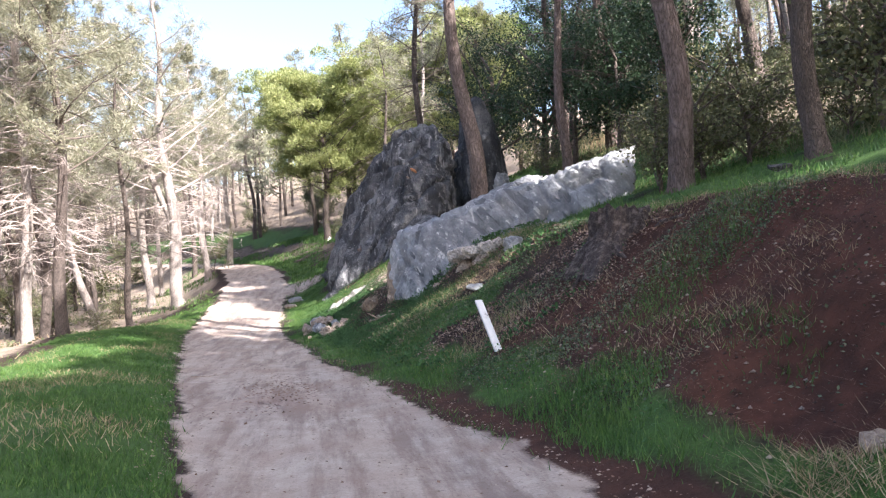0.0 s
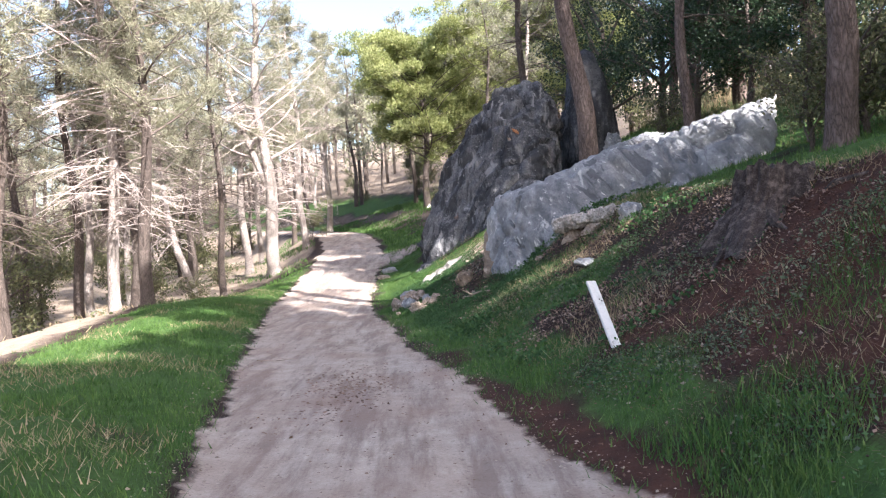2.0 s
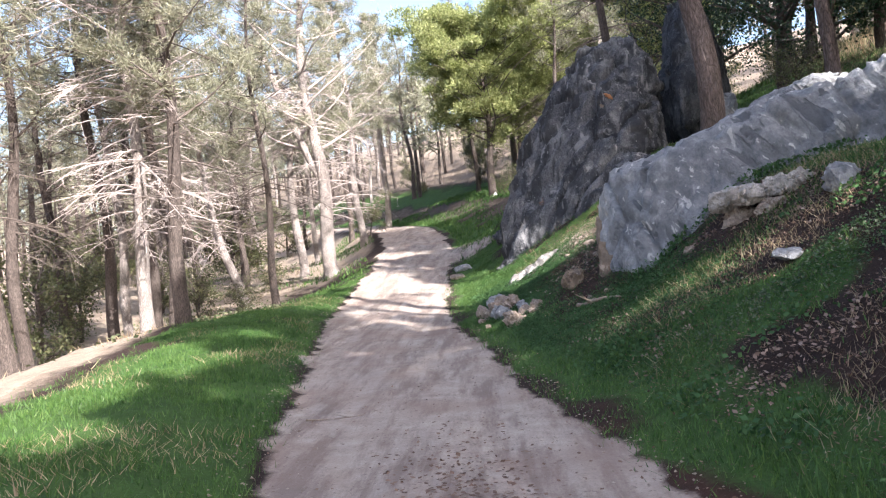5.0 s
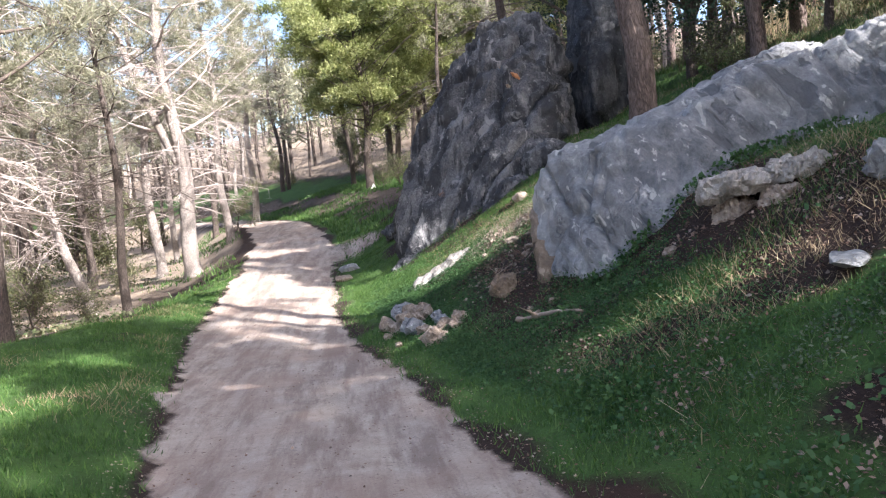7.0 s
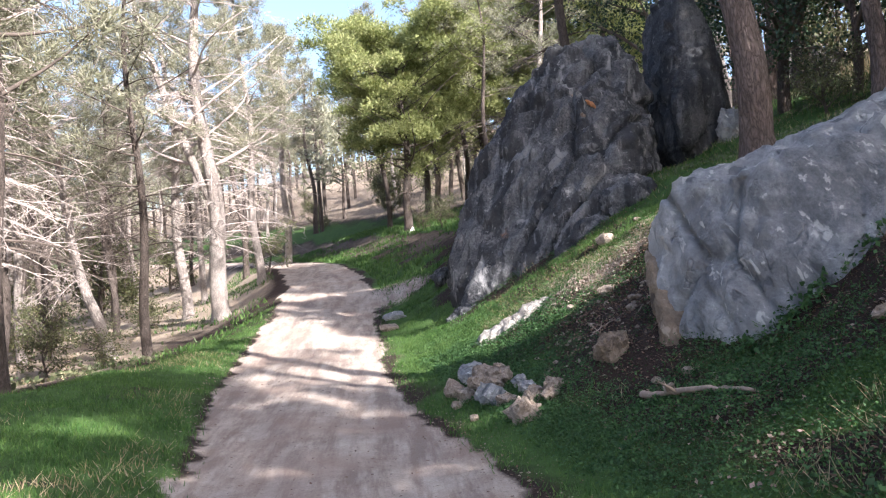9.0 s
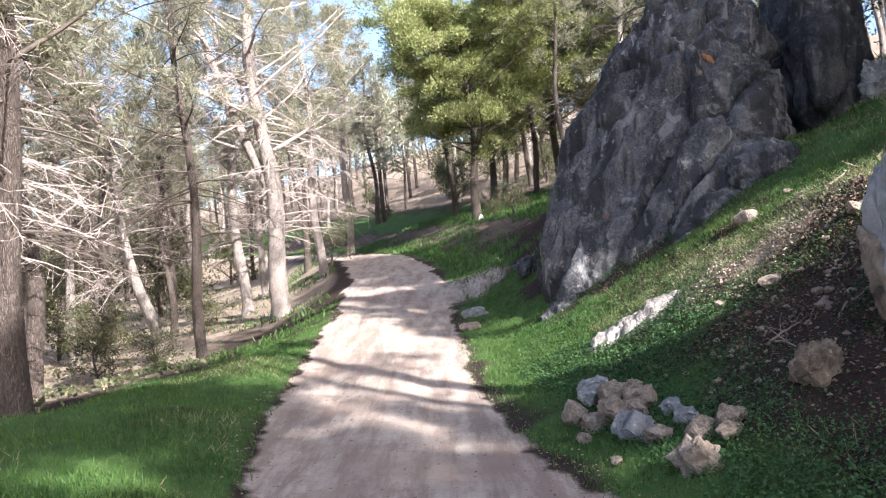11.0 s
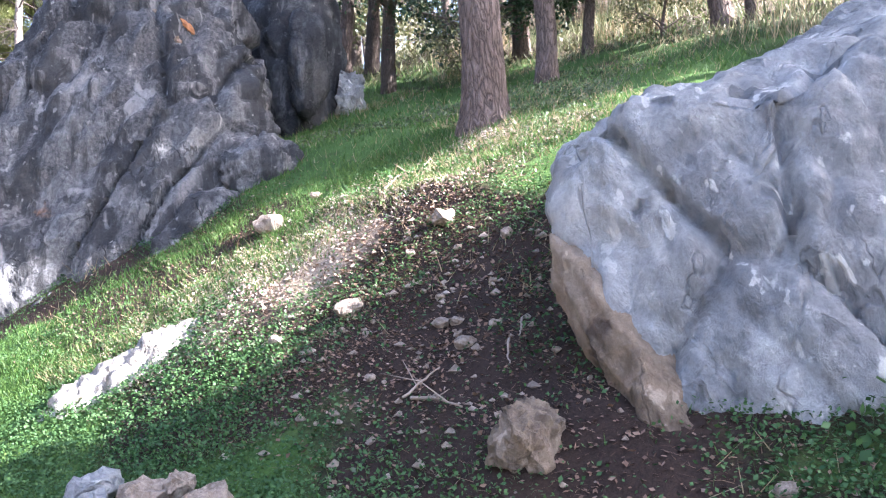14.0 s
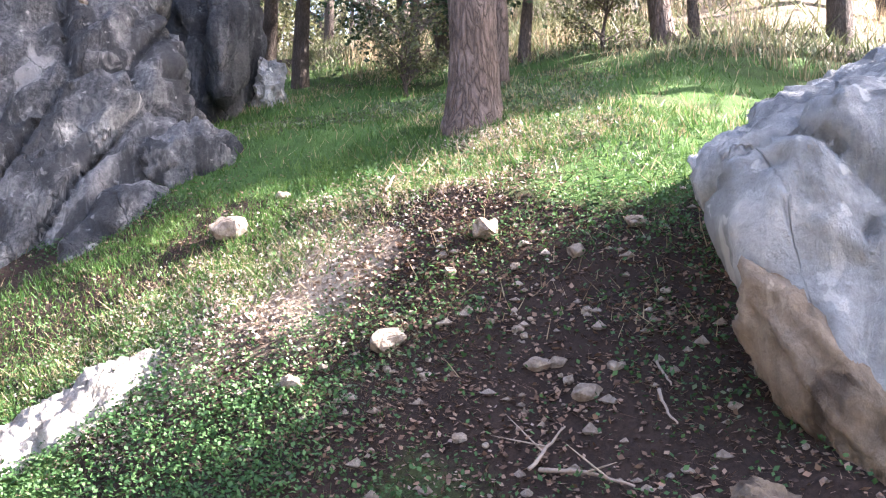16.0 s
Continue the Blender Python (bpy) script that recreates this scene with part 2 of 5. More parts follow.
NEEDLE_DRY = leafy("fallen_needles", (0.07, 0.04, 0.028), (0.15, 0.09, 0.06), (0.27, 0.18, 0.12), 0.1, 0.8)
# dry leaf tone kept extra pale to stand for sun on the strip
LEAF_SUN_PALE = leafy("sun_pale_leaves", (0.2, 0.14, 0.11), (0.36, 0.28, 0.23), (0.5, 0.42, 0.36), 0.15, 0.8)
DRY_LEAF = leafy("dry_leaf_scraps", (0.1, 0.06, 0.045), (0.19, 0.125, 0.095), (0.34, 0.25, 0.2), 0.15, 0.8)
CLOVER_GREY = leafy("greyish_weed_leaves", (0.04, 0.06, 0.035), (0.08, 0.11, 0.06), (0.15, 0.17, 0.1), 0.25, 0.6)
LICHEN = rough_stuff("orange_lichen", (0.2, 0.09, 0.045), (0.5, 0.24, 0.12), 12, 0.9, 0.01)
WOOD_DARK = rough_stuff("charred_stump_wood", (0.014, 0.01, 0.009), (0.26, 0.215, 0.19), 13, 0.95, 0.05, (0.045, 0.034, 0.03))
GROUND_CRUMB = rough_stuff("earth_crumbs", (0.012, 0.008, 0.007), (0.09, 0.055, 0.042), 20, 0.95, 0.01)
WHITE_PAINT = rough_stuff("weathered_white_paint", (0.3, 0.29, 0.27), (0.58, 0.58, 0.57), 14, 0.6, 0.003, (0.5, 0.5, 0.49))


# ---- mesh helpers ----
def mesh_object(name, verts, faces, mat_, parent=None, label="", smooth=False):
    me = bpy.data.meshes.new(name)
    me.from_pydata(verts if isinstance(verts, list) else verts.tolist(), [], faces if isinstance(faces, list) else faces.tolist())
    if smooth:
        me.polygons.foreach_set("use_smooth", [True] * len(me.polygons))
    me.materials.append(mat_)
    me.update()
    ob = new(name, me)
    if parent is not None:
        ob.parent = parent
    if label:
        tagged(ob, label)
    return ob


def part(name, bm, mat_, parent=None, label="", smooth=False):
    me = bpy.data.meshes.new(name)
    bm.to_mesh(me)
    bm.free()
    if smooth:
        me.polygons.foreach_set("use_smooth", [True] * len(me.polygons))
    me.materials.append(mat_)
    ob = new(name, me)
    if parent is not None:
        ob.parent = parent
    if label:
        tagged(ob, label)
    return ob


def lerp_table(table):
    xs, ys = zip(*table)
    return lambda v: np.interp(v, xs, ys)


def smoothstep(a, b, v):
    k = np.clip((v - a) / (b - a), 0, 1)
    return k * k * (3 - 2 * k)


def wave_noise(x, y, seed, scale):
    """Cheap smooth noise in about -1..1 for arrays."""
    r = np.random.RandomState(seed)
    out = 0
    for k in range(7):
        a, f, p = r.uniform(0, 6.283), scale * r.uniform(0.6, 1.9), r.uniform(0, 6.283)
        out = out + np.sin((x * np.cos(a) + y * np.sin(a)) * f + p + 1.3 * np.sin((x * np.sin(a) - y * np.cos(a)) * f * 0.7 + p * 2))
    return out / 4.0


# ---- the lie of the land ----
road_x = lerp_table([(-60, 6), (-10, 0.95), (0, 0.7), (5, 0.35), (9, -0.35), (12, -0.85), (15.6, -1.42), (20.5, -2.15), (23.7, -2.4),
                     (27, -2.5), (30, -2.45), (33, -2.6), (38, -3.0), (44, -3.9), (52, -5.6), (63, -9), (80, -18), (120, -45), (300, -150)])
road_z = lerp_table([(-60, -1.5), (-10, -0.15), (0, 0.03), (5, 0.07), (10, 0.06), (15, 0.02), (20, 0.09), (23, 0.2), (26, 0.45),
                     (30, 0.95), (32, 1.2), (36, 1.7), (44, 2.35), (63, 3.1), (90, 4.2), (300, 12)])
bank = lerp_table([(0, 0), (1.3, 0.0), (1.7, 0.07), (2.0, 0.17), (2.6, 0.48), (3.5, 1.03), (4.6, 1.8), (5.0, 2.1), (6.4, 2.85), (7.5, 3.2),
                   (10, 4.05), (16, 6.6), (25, 11), (40, 19), (80, 36), (300, 80)])
drop = lerp_table([(0, 0), (1.3, 0.1), (3.2, 1.2), (6.3, 1.9), (12, 2.5), (25, 2.4), (45, 1.0), (80, -4), (300, -25)])
berm = lerp_table([(0, 0), (1.15, 0.02), (1.5, 0.14), (2.3, 0.36), (3.2, 0.4), (5, 0.25), (8, 0)])


def offset(x, y):
    return x - road_x(y)


def ground_z(x, y):
    x, y = np.asarray(x, float), np.asarray(y, float)
    u = offset(x, y)
    z = road_z(y)
    gentle = (1 - 0.45 * smoothstep(30, 42, y)) * (1 - 0.16 * smoothstep(4.6, 6.4, u) * (1 - smoothstep(18, 21.5, y)))
    right = bank(np.maximum(u, 0)) * gentle
    fall = 0.12 + 0.88 * smoothstep(21, 36, y)
    fall = fall + (1 - fall) * smoothstep(5, 14, -u) * 0.9
    left = -drop(np.maximum(-u, 0)) * fall + berm(np.maximum(-u, 0)) * (1 - smoothstep(21, 30, y))
    off_road = smoothstep(1.1, 2.2, np.abs(u))
    rough = off_road * (0.06 * wave_noise(x, y, 3, 2.2) + 0.03 * wave_noise(x, y, 4, 6.0) + 0.015 * wave_noise(x, y, 6, 14))
    far = smoothstep(10, 40, np.abs(u))
    rough = rough + far * 0.5 * wave_noise(x, y, 5, 0.25)
    ruts = -0.035 * (np.exp(-((u - 0.62) / 0.2) ** 2) + np.exp(-((u + 0.62) / 0.2) ** 2)) + 0.012 * wave_noise(x, y, 8, 3.5)
    dip = -0.24 * np.exp(-((x - 1.95) / 0.85) ** 2 - ((y - 17.05) / 0.75) ** 2)
    gouge = -0.34 * np.exp(-((x - 3.2) / 0.5) ** 4 - ((y - 4.9) / 0.95) ** 4) - 0.12 * np.exp(-((x - 3.7) / 0.4) ** 2 - ((y - 7.0) / 0.8) ** 2)
    return z + right + left + rough + (1 - off_road) * ruts + dip + gouge


def zones(x, y):
    """Shares of road, grass, needle litter and red earth at a place."""
    u = offset(x, y)
    w1, w2 = wave_noise(x, y, 11, 1.1), wave_noise(x, y, 12, 3.3)
    half = 1.22 + 0.1 * w2 + 0.08 * w1 + 0.07 * wave_noise(x, y, 13, 11)
    road = 1 - smoothstep(half - 0.1, half + 0.1, np.abs(u))
    # sunlit patch by the far bend, painted in the pale road colour
    road = np.maximum(road, (1 - smoothstep(0.4, 1.6, np.hypot((x + 0.9), (y - 31.5) * 0.6))) * 0.9)
    grass_r = smoothstep(1.42, 1.95, u + 0.12 * w2 + 0.3 * smoothstep(7.5, 12, y)) * (1 - smoothstep(2.7, 4.0, u + 0.6 * w1))
    grass_r = grass_r * (1 - 0.92 * smoothstep(-0.15, 0.3, wave_noise(x, y, 15, 1.7)) * smoothstep(2.1, 2.7, u))
    grass_r = np.maximum(grass_r, smoothstep(4.6, 5.4, u + 0.4 * w1) * (1 - smoothstep(8, 16, u)) * 0.9)
    strip = smoothstep(1.2, 2.0, u) * (1 - smoothstep(7, 11, y)) * (1 - smoothstep(3.2, 4.4, u))
    grass_r = grass_r * (1 - 0.45 * strip * smoothstep(-0.2, 0.5, w1))
    grass_l = smoothstep(1.12, 1.4, -u) * (1 - smoothstep(3.3, 4.6, -u + 0.5 * w1)) * (1 - smoothstep(27, 34, y))
    grass_l = grass_l * (1 - 0.25 * smoothstep(0.25, 0.7, wave_noise(x, y, 14, 0.9)))
    grass = np.clip(np.maximum(grass_r, grass_l) * (0.85 + 0.35 * w2), 0, 1)
    bare = np.exp(-(((x - 1.6) / 1.1) ** 2 + ((y - 19.4) / 1.3) ** 2)) + np.exp(-(((x - 3.9) / 1.6) ** 2 + ((y - 8.5) / 3) ** 2)) + np.exp(-(((x - 1.0) / 0.5) ** 2 + ((y - 17.6) / 0.75) ** 2))
    grass = grass * np.clip(1 - 0.9 * bare, 0, 1)
    litter = np.maximum(smoothstep(4.0, 6.0, -u), 0.45 * smoothstep(9, 15, u) + 0.4 * smoothstep(25, 40, u))
    litter = np.maximum(litter, smoothstep(32, 40, y) * smoothstep(1.3, 2.0, np.abs(u)) * np.where(u > 0, 0.3, 0.8))
    # pale litter colour painted along the sun strip to brighten it
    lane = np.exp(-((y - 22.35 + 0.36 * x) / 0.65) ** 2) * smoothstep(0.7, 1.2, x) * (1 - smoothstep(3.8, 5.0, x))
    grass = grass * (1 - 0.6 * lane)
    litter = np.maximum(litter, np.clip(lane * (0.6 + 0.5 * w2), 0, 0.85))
    red = smoothstep(1.9, 3.0, u) * (1 - smoothstep(8, 12, y)) * (1 - smoothstep(5.5, 7, u))
    red = np.maximum(red, 0.75 * np.exp(-((u - 1.5) / 0.35) ** 2) * (1 - smoothstep(8, 16, y)))
    grass = grass * (1 - 0.8 * smoothstep(2.0, 2.8, u) * (1 - smoothstep(5.5, 8.0, y)))
    scar = np.exp(-((x - 3.3) / 0.75) ** 4 - ((y - 5.0) / 1.2) ** 4)
    grass, red = grass * (1 - 0.95 * scar), np.maximum(red, 1.6 * scar)
    return road, grass * (1 - road), litter * (1 - grass), red * (1 - grass)


def spaced(stops):
    """Grid lines: pairs of (end, step) from a first value."""
    out = [stops[0]]
    for end, step in stops[1]:
        n = max(1, round((end - out[-1]) / step))
        out += list(np.linspace(out[-1], end, n + 1)[1:])
    return np.array(out)


gx = spaced((-400, [(-100, 30), (-40, 5), (-14, 1.2), (-6, 0.35), (5.5, 0.1), (12, 0.3), (30, 1.2), (80, 4), (400, 30)]))
gy = spaced((-300, [(-40, 26), (-10, 2.5), (3, 0.5), (32, 0.12), (50, 0.4), (90, 1.6), (140, 5), (500, 30)]))
GX, GY = np.meshgrid(gx, gy)
X, Y = GX.ravel(), GY.ravel()
Z = ground_z(X, Y)
nx, ny = len(gx), len(gy)
ii = (np.arange(ny - 1)[:, None] * nx + np.arange(nx - 1)[None]).ravel()
ground = mesh_object("ground", np.stack([X, Y, Z], 1), np.stack([ii, ii + 1, ii + nx + 1, ii + nx], 1), GROUND, smooth=True)
for key, values in zip(("road", "grass", "litter", "red"), zones(X, Y)):
    ground.data.attributes.new(key, "FLOAT", "POINT").data.foreach_set("value", values.astype(np.float32))
tagged(ground, "rutted pale dirt track between grassy verges and brown earth", "ground", kind="structure")


# ---- rocks ----
from mathutils.bvhtree import BVHTree

def fbm(v, octaves=5):
    return noise.fractal(v, 0.9, 2.1, octaves, noise_basis="PERLIN_ORIGINAL")


def even_mesh(b2, step):
    """The same closed shape with faces of one size."""
    me = bpy.data.meshes.new("rough")
    b2.to_mesh(me)
    b2.free()
    ob = new("rough", me)
    mod = ob.modifiers.new("even", "REMESH")
    mod.mode, mod.voxel_size = "VOXEL", step
    deps = bpy.context.evaluated_depsgraph_get()
    got = ob.evaluated_get(deps)
    out = bmesh.new()
    out.from_mesh(got.to_mesh())
    got.to_mesh_clear()
    bpy.data.objects.remove(ob)
    bpy.data.meshes.remove(me)
    return out


def lump(bm, corners, cuts, rough, seed, ridges=0.0, soften=2, streak=0.35, grain=None, chips=0.32, big=0.75, fibre=0.21):
    """A weathered block: the hull of a few corners, divided, softened and pushed in and out by noise."""
    b2 = bmesh.new()
    for c in corners:
        b2.verts.new(c)
    bmesh.ops.convex_hull(b2, input=b2.verts)
    loose = [v for v in b2.verts if not v.link_faces]
    bmesh.ops.delete(b2, geom=loose, context="VERTS")
    bmesh.ops.triangulate(b2, faces=b2.faces)
    size = max((Vector(a) - Vector(c)).length for a in corners for c in corners)
    if cuts >= 20:
        for _ in range(3):
            bmesh.ops.subdivide_edges(b2, edges=b2.edges, cuts=1)
            bmesh.ops.triangulate(b2, faces=b2.faces)
            for _ in range(soften):
                bmesh.ops.smooth_vert(b2, verts=b2.verts, factor=0.5, use_axis_x=True, use_axis_y=True, use_axis_z=True)
        b2 = even_mesh(b2, size / cuts)
    for k in range(0 if cuts >= 20 else 12):
        long_ = [e for e in b2.edges if e.calc_length() > size / cuts * (2.2 if k < 4 else 1.0)]
        if not long_ or len(b2.faces) > 60000:
            break
        bmesh.ops.subdivide_edges(b2, edges=long_, cuts=1)
        bmesh.ops.triangulate(b2, faces=[f for f in b2.faces if len(f.verts) > 3])
        if k in (2, 3):
            for _ in range(soften):
                bmesh.ops.smooth_vert(b2, verts=b2.verts, factor=0.5, use_axis_x=True, use_axis_y=True, use_axis_z=True)
    bmesh.ops.smooth_vert(b2, verts=b2.verts, factor=0.5, use_axis_x=True, use_axis_y=True, use_axis_z=True)
    b2.normal_update()
    off = Vector((seed * 3.1, seed * 1.7, seed * 0.9))
    moves = []
    for v in b2.verts:
        p = v.co + off
        q = Vector((p.x + 0.45 * p.z, p.y, p.z * streak)) if grain is None else p - grain * (p.dot(grain) * 0.8)
        d = 0.3 * fbm(p * (3.2 / size), 3)
        for scale, share in ((5.5, big), (13, chips)):
            w = q * (scale / size) + noise.noise_vector(q * (scale * 0.6 / size)) * 0.35
            near, spots = noise.voronoi(w)
            tilt = noise.noise_vector(spots[0] * 5.3) * 1.1
            d += share * (tilt.dot(w - spots[0]) * 0.45 + tilt.x * 0.22)
            if ridges:
                d -= ridges * share * max(0.0, 0.07 - (near[1] - near[0])) / 0.07
        d += (0.1 if grain is None else fibre) * fbm(q * (26 / size)) + 0.045 * fbm(p * (70 / size))
        moves.append(v.normal * d * rough)
    for v, mv in zip(b2.verts, moves):
        v.co += mv
    tmp = bpy.data.meshes.new("tmp")
    b2.to_mesh(tmp)
    b2.free()
    bm.from_mesh(tmp)
    bpy.data.meshes.remove(tmp)


def block(cx, cy, cz, sx, sy, sz, rz=0, tilt=0, n=11, seed=0):
    """Corners of a rough block for lump()."""
    r = random.Random(seed)
    m = pose(cx, cy, cz, 0, tilt, rz)
    out = []
    for k in range(n):
        a, e = 2.4 * k, math.asin(1 - 2 * (k + 0.5) / n)
        d = Vector((math.cos(a) * math.cos(e), math.sin(a) * math.cos(e), math.sin(e)))
        s = r.uniform(0.82, 1.12)
        out.append(m @ Vector((d.x * sx / 2 * s, d.y * sy / 2 * s, d.z * sz / 2 * s)))
    return out


def big_boulder():
    bm = bmesh.new()
    lump(bm, [(0.15, 26.6, 0.2), (0.25, 25.3, 0.3), (1.6, 23.9, 0.5), (3.0, 23.8, 1.4), (4.2, 25.0, 2.0), (4.8, 27.3, 2.5), (3.0, 27.8, 2.3), (0.65, 28.0, 1.0),
              (0.4, 27.3, 2.9), (0.6, 26.2, 2.6), (1.35, 27.4, 5.0), (2.1, 25.5, 3.9), (3.3, 24.7, 3.7), (4.5, 25.8, 5.0), (2.9, 25.8, 4.9), (2.3, 27.6, 6.5), (3.0, 27.2, 6.9),
              (3.6, 26.9, 6.5), (4.4, 27.2, 6.2), (3.4, 27.8, 5.6)],
         100, 0.7, 1, 0.4, 1, 0.3, Vector((0.3, -0.15, 0.94)).normalized(), 0.2)
    lump(bm, block(2.55, 24.15, 1.75, 2.3, 1.3, 1.7, 18, -28, 12, 5), 34, 0.32, 2, 0.2, 1)
    lump(bm, block(3.25, 24.35, 2.75, 1.5, 1.2, 1.2, 10, -18, 12, 6), 30, 0.3, 3, 0.2, 1)
    lump(bm, block(0.4, 25.2, 0.75, 1.1, 0.9, 1.1, 0, 0, 11, 7), 24, 0.2, 4, 0.15, 1)
    tree = BVHTree.FromBMesh(bm)
    rock = part("boulder", bm, ROCK_DARK, smooth=True)
    for spot, size, seed in (((3.14, 25.9, 4.83), 0.34, 71), ((2.95, 25.8, 4.6), 0.22, 72), ((2.7, 25.7, 4.95), 0.2, 73)):
        eye = Vector((-1.5, 12.0, 1.8))
        hit = tree.ray_cast(eye, (Vector(spot) - eye).normalized())[0]
        if hit:
            b2 = bmesh.new()
            lump(b2, block(*hit, size, size * 0.4, size * 0.55, 20, 30, 9, seed), 10, 0.1, seed, 0, 1)
            part("lichen", b2, LICHEN if seed == 71 else ROCK_TAN, rock, "orange lichen-stained pocket" if seed == 71 else "pale chipped pocket")
    return tagged(rock, "tall dark grey limestone boulder streaked black and white", "boulder")


def back_crag():
    bm = bmesh.new()
    lump(bm, [(4.3, 26.2, 2.6), (5.2, 25.7, 2.8), (6.9, 26.4, 3.4), (7.1, 28.6, 3.5), (4.4, 28.8, 3), (4.9, 26.5, 6.4), (5.5, 26.3, 7.9), (6.1, 26.6, 5.6), (5.9, 28.4, 7.6), (5.2, 28.4, 7.8)],
         44, 0.6, 11, 0.35, 1, 0.3)
    crag = tagged(part("crag", bm, ROCK_DEEP_SHADE, smooth=True), "limestone crag behind the tall boulder, its deep shade put into the colour", "boulder")
    for c, sz, k in (((6.0, 26.15, 4.3), (0.7, 0.5, 1.3), 1), ((6.9, 26.4, 3.9), (0.9, 0.6, 0.8), 2), ((5.05, 25.95, 4.6), (1.0, 0.6, 2.6), 3)):
        bm = bmesh.new()
        lump(bm, block(*c, *sz, 20, 8, 9, 60 + k), 20, 0.25, 60 + k, 0.2, 0, 0.5)
        part("facet", bm, ROCK_GREY if k < 3 else ROCK_DEEP_SHADE, crag, "broken facet" if k < 3 else "", smooth=k == 3)
    return crag


def long_slab():
    bm = bmesh.new()
    lump(bm, [(1.46, 17.8, 0.6), (1.6, 17.45, 0.0), (2.0, 16.8, 0.0), (3.3, 16.15, 0.7), (5.4, 16.35, 1.7), (6.7, 16.6, 2.5), (6.95, 16.95, 4.1), (6.3, 18.1, 3.7), (4.9, 17.2, 3.5),
              (2.9, 17.05, 2.7), (2.0, 17.55, 2.45), (1.72, 18.18, 2.5), (1.68, 18.56, 2.16), (1.56, 18.58, 1.85), (1.62, 18.56, 1.55), (1.62, 18.3, 1.12), (2.2, 19.05, 2.3), (3.2, 18.9, 2.8), (2.4, 18.2, 0.5), (4.5, 18.6, 2.4), (6.6, 18.0, 2.8)],
         126, 0.3, 21, 0.55, 0, 0.5, Vector((0.62, -0.1, -0.78)).normalized(), 0.24, 0.7, 0.2)
    slab = tagged(part("slab_boulder", bm, ROCK_GREY, smooth=True), "long grey limestone slab lying along the grassy slope", "boulder")
    bm = bmesh.new()
    lump(bm, [(1.53, 18.57, 1.8), (1.6, 18.58, 1.5), (1.6, 18.32, 1.08), (1.42, 17.84, 0.7), (1.42, 17.7, 0.35), (1.52, 18.24, 1.55), (1.46, 17.98, 1.12), (1.5, 17.7, 0.8), (2.1, 18.6, 1.0), (2.1, 18.3, 1.7), (2.0, 18.0, 0.4)],
         56, 0.14, 27, 0.3, 0, 0.5, Vector((0.1, -0.62, -0.78)).normalized())
    cap = bmesh.new()
    lump(cap, block(4.35, 17.8, 3.3, 1.9, 0.8, 0.34, -8, -17, 12, 29), 30, 0.12, 29, 0.3, 0, 0.6)
    part("cap_layer", cap, ROCK_GREY, slab, "loose flat cap along the top of the slab")
    part("end_face", bm, ROCK_OCHRE, slab, "ochre-stained fractured end of the slab", smooth=True)
    return slab


def stone(name, label, c, s, rz, mat_, seed, rough=0.25, cuts=9, tilt=0, group="", category="rock"):
    bm = bmesh.new()
    lump(bm, block(0, 0, 0, s[0] * 1.15, s[1] * 1.15, s[2] * 1.2, 0, 0, 8 + seed % 3, seed), cuts, rough * max(s), seed, 0, 0)
    ob = part(name, bm, mat_, smooth=False)
    ob.matrix_world = pose(c[0], c[1], c[2], 0, tilt, rz)
    return tagged(ob, label, category, group)


big_boulder()
back_crag()
long_slab()

# ---- trees ----
def tube(path, radii, sides, verts, faces, rough=0.0, rnd=None):
    base = len(verts)
    path = [Vector(p) for p in path]
    ref = Vector((1, 0.13, 0))
    for k, p in enumerate(path):
        d = (path[min(k + 1, len(path) - 1)] - path[max(k - 1, 0)]).normalized()
        a = d.cross(ref)
        if a.length < 0.2:
            a = d.cross(Vector((0, 1, 0)))
        a.normalize()
        b = d.cross(a)
        for s in range(sides):
            t = 2 * math.pi * s / sides
            r = radii[k] * (1 + (rnd.uniform(-rough, rough) if rough else 0))
            verts.append(tuple(p + (a * math.cos(t) + b * math.sin(t)) * r))
    for k in range(len(path) - 1):
        for s in range(sides):
            s2 = (s + 1) % sides
            faces.append((base + k * sides + s, base + k * sides + s2, base + (k + 1) * sides + s2, base + (k + 1) * sides + s))
    faces.append(tuple(base + (len(path) - 1) * sides + s for s in range(sides)))


def needles(centres, dirs, per, length, width, rs, spread=0.9):
    """Sprays of narrow blades round each centre."""
    n = len(centres)
    if n == 0:
        return np.zeros((0, 3)), np.zeros((0, 3), int)
    c = np.repeat(np.asarray(centres, float), per, 0)
    d = np.repeat(np.asarray(dirs, float), per, 0) + rs.normal(0, spread, (n * per, 3))
    d /= np.linalg.norm(d, axis=1, keepdims=True) + 1e-6
    c = c + rs.normal(0, length * 0.45, c.shape)
    side = np.cross(d, rs.normal(0, 1, d.shape))
    side /= np.linalg.norm(side, axis=1, keepdims=True) + 1e-6
    ln = length * rs.uniform(0.6, 1.3, (n * per, 1))
    w = width * rs.uniform(0.7, 1.3, (n * per, 1))
    v = np.stack([c - side * w, c + side * w, c + d * ln], 1).reshape(-1, 3)
    return v, np.arange(len(v)).reshape(-1, 3)


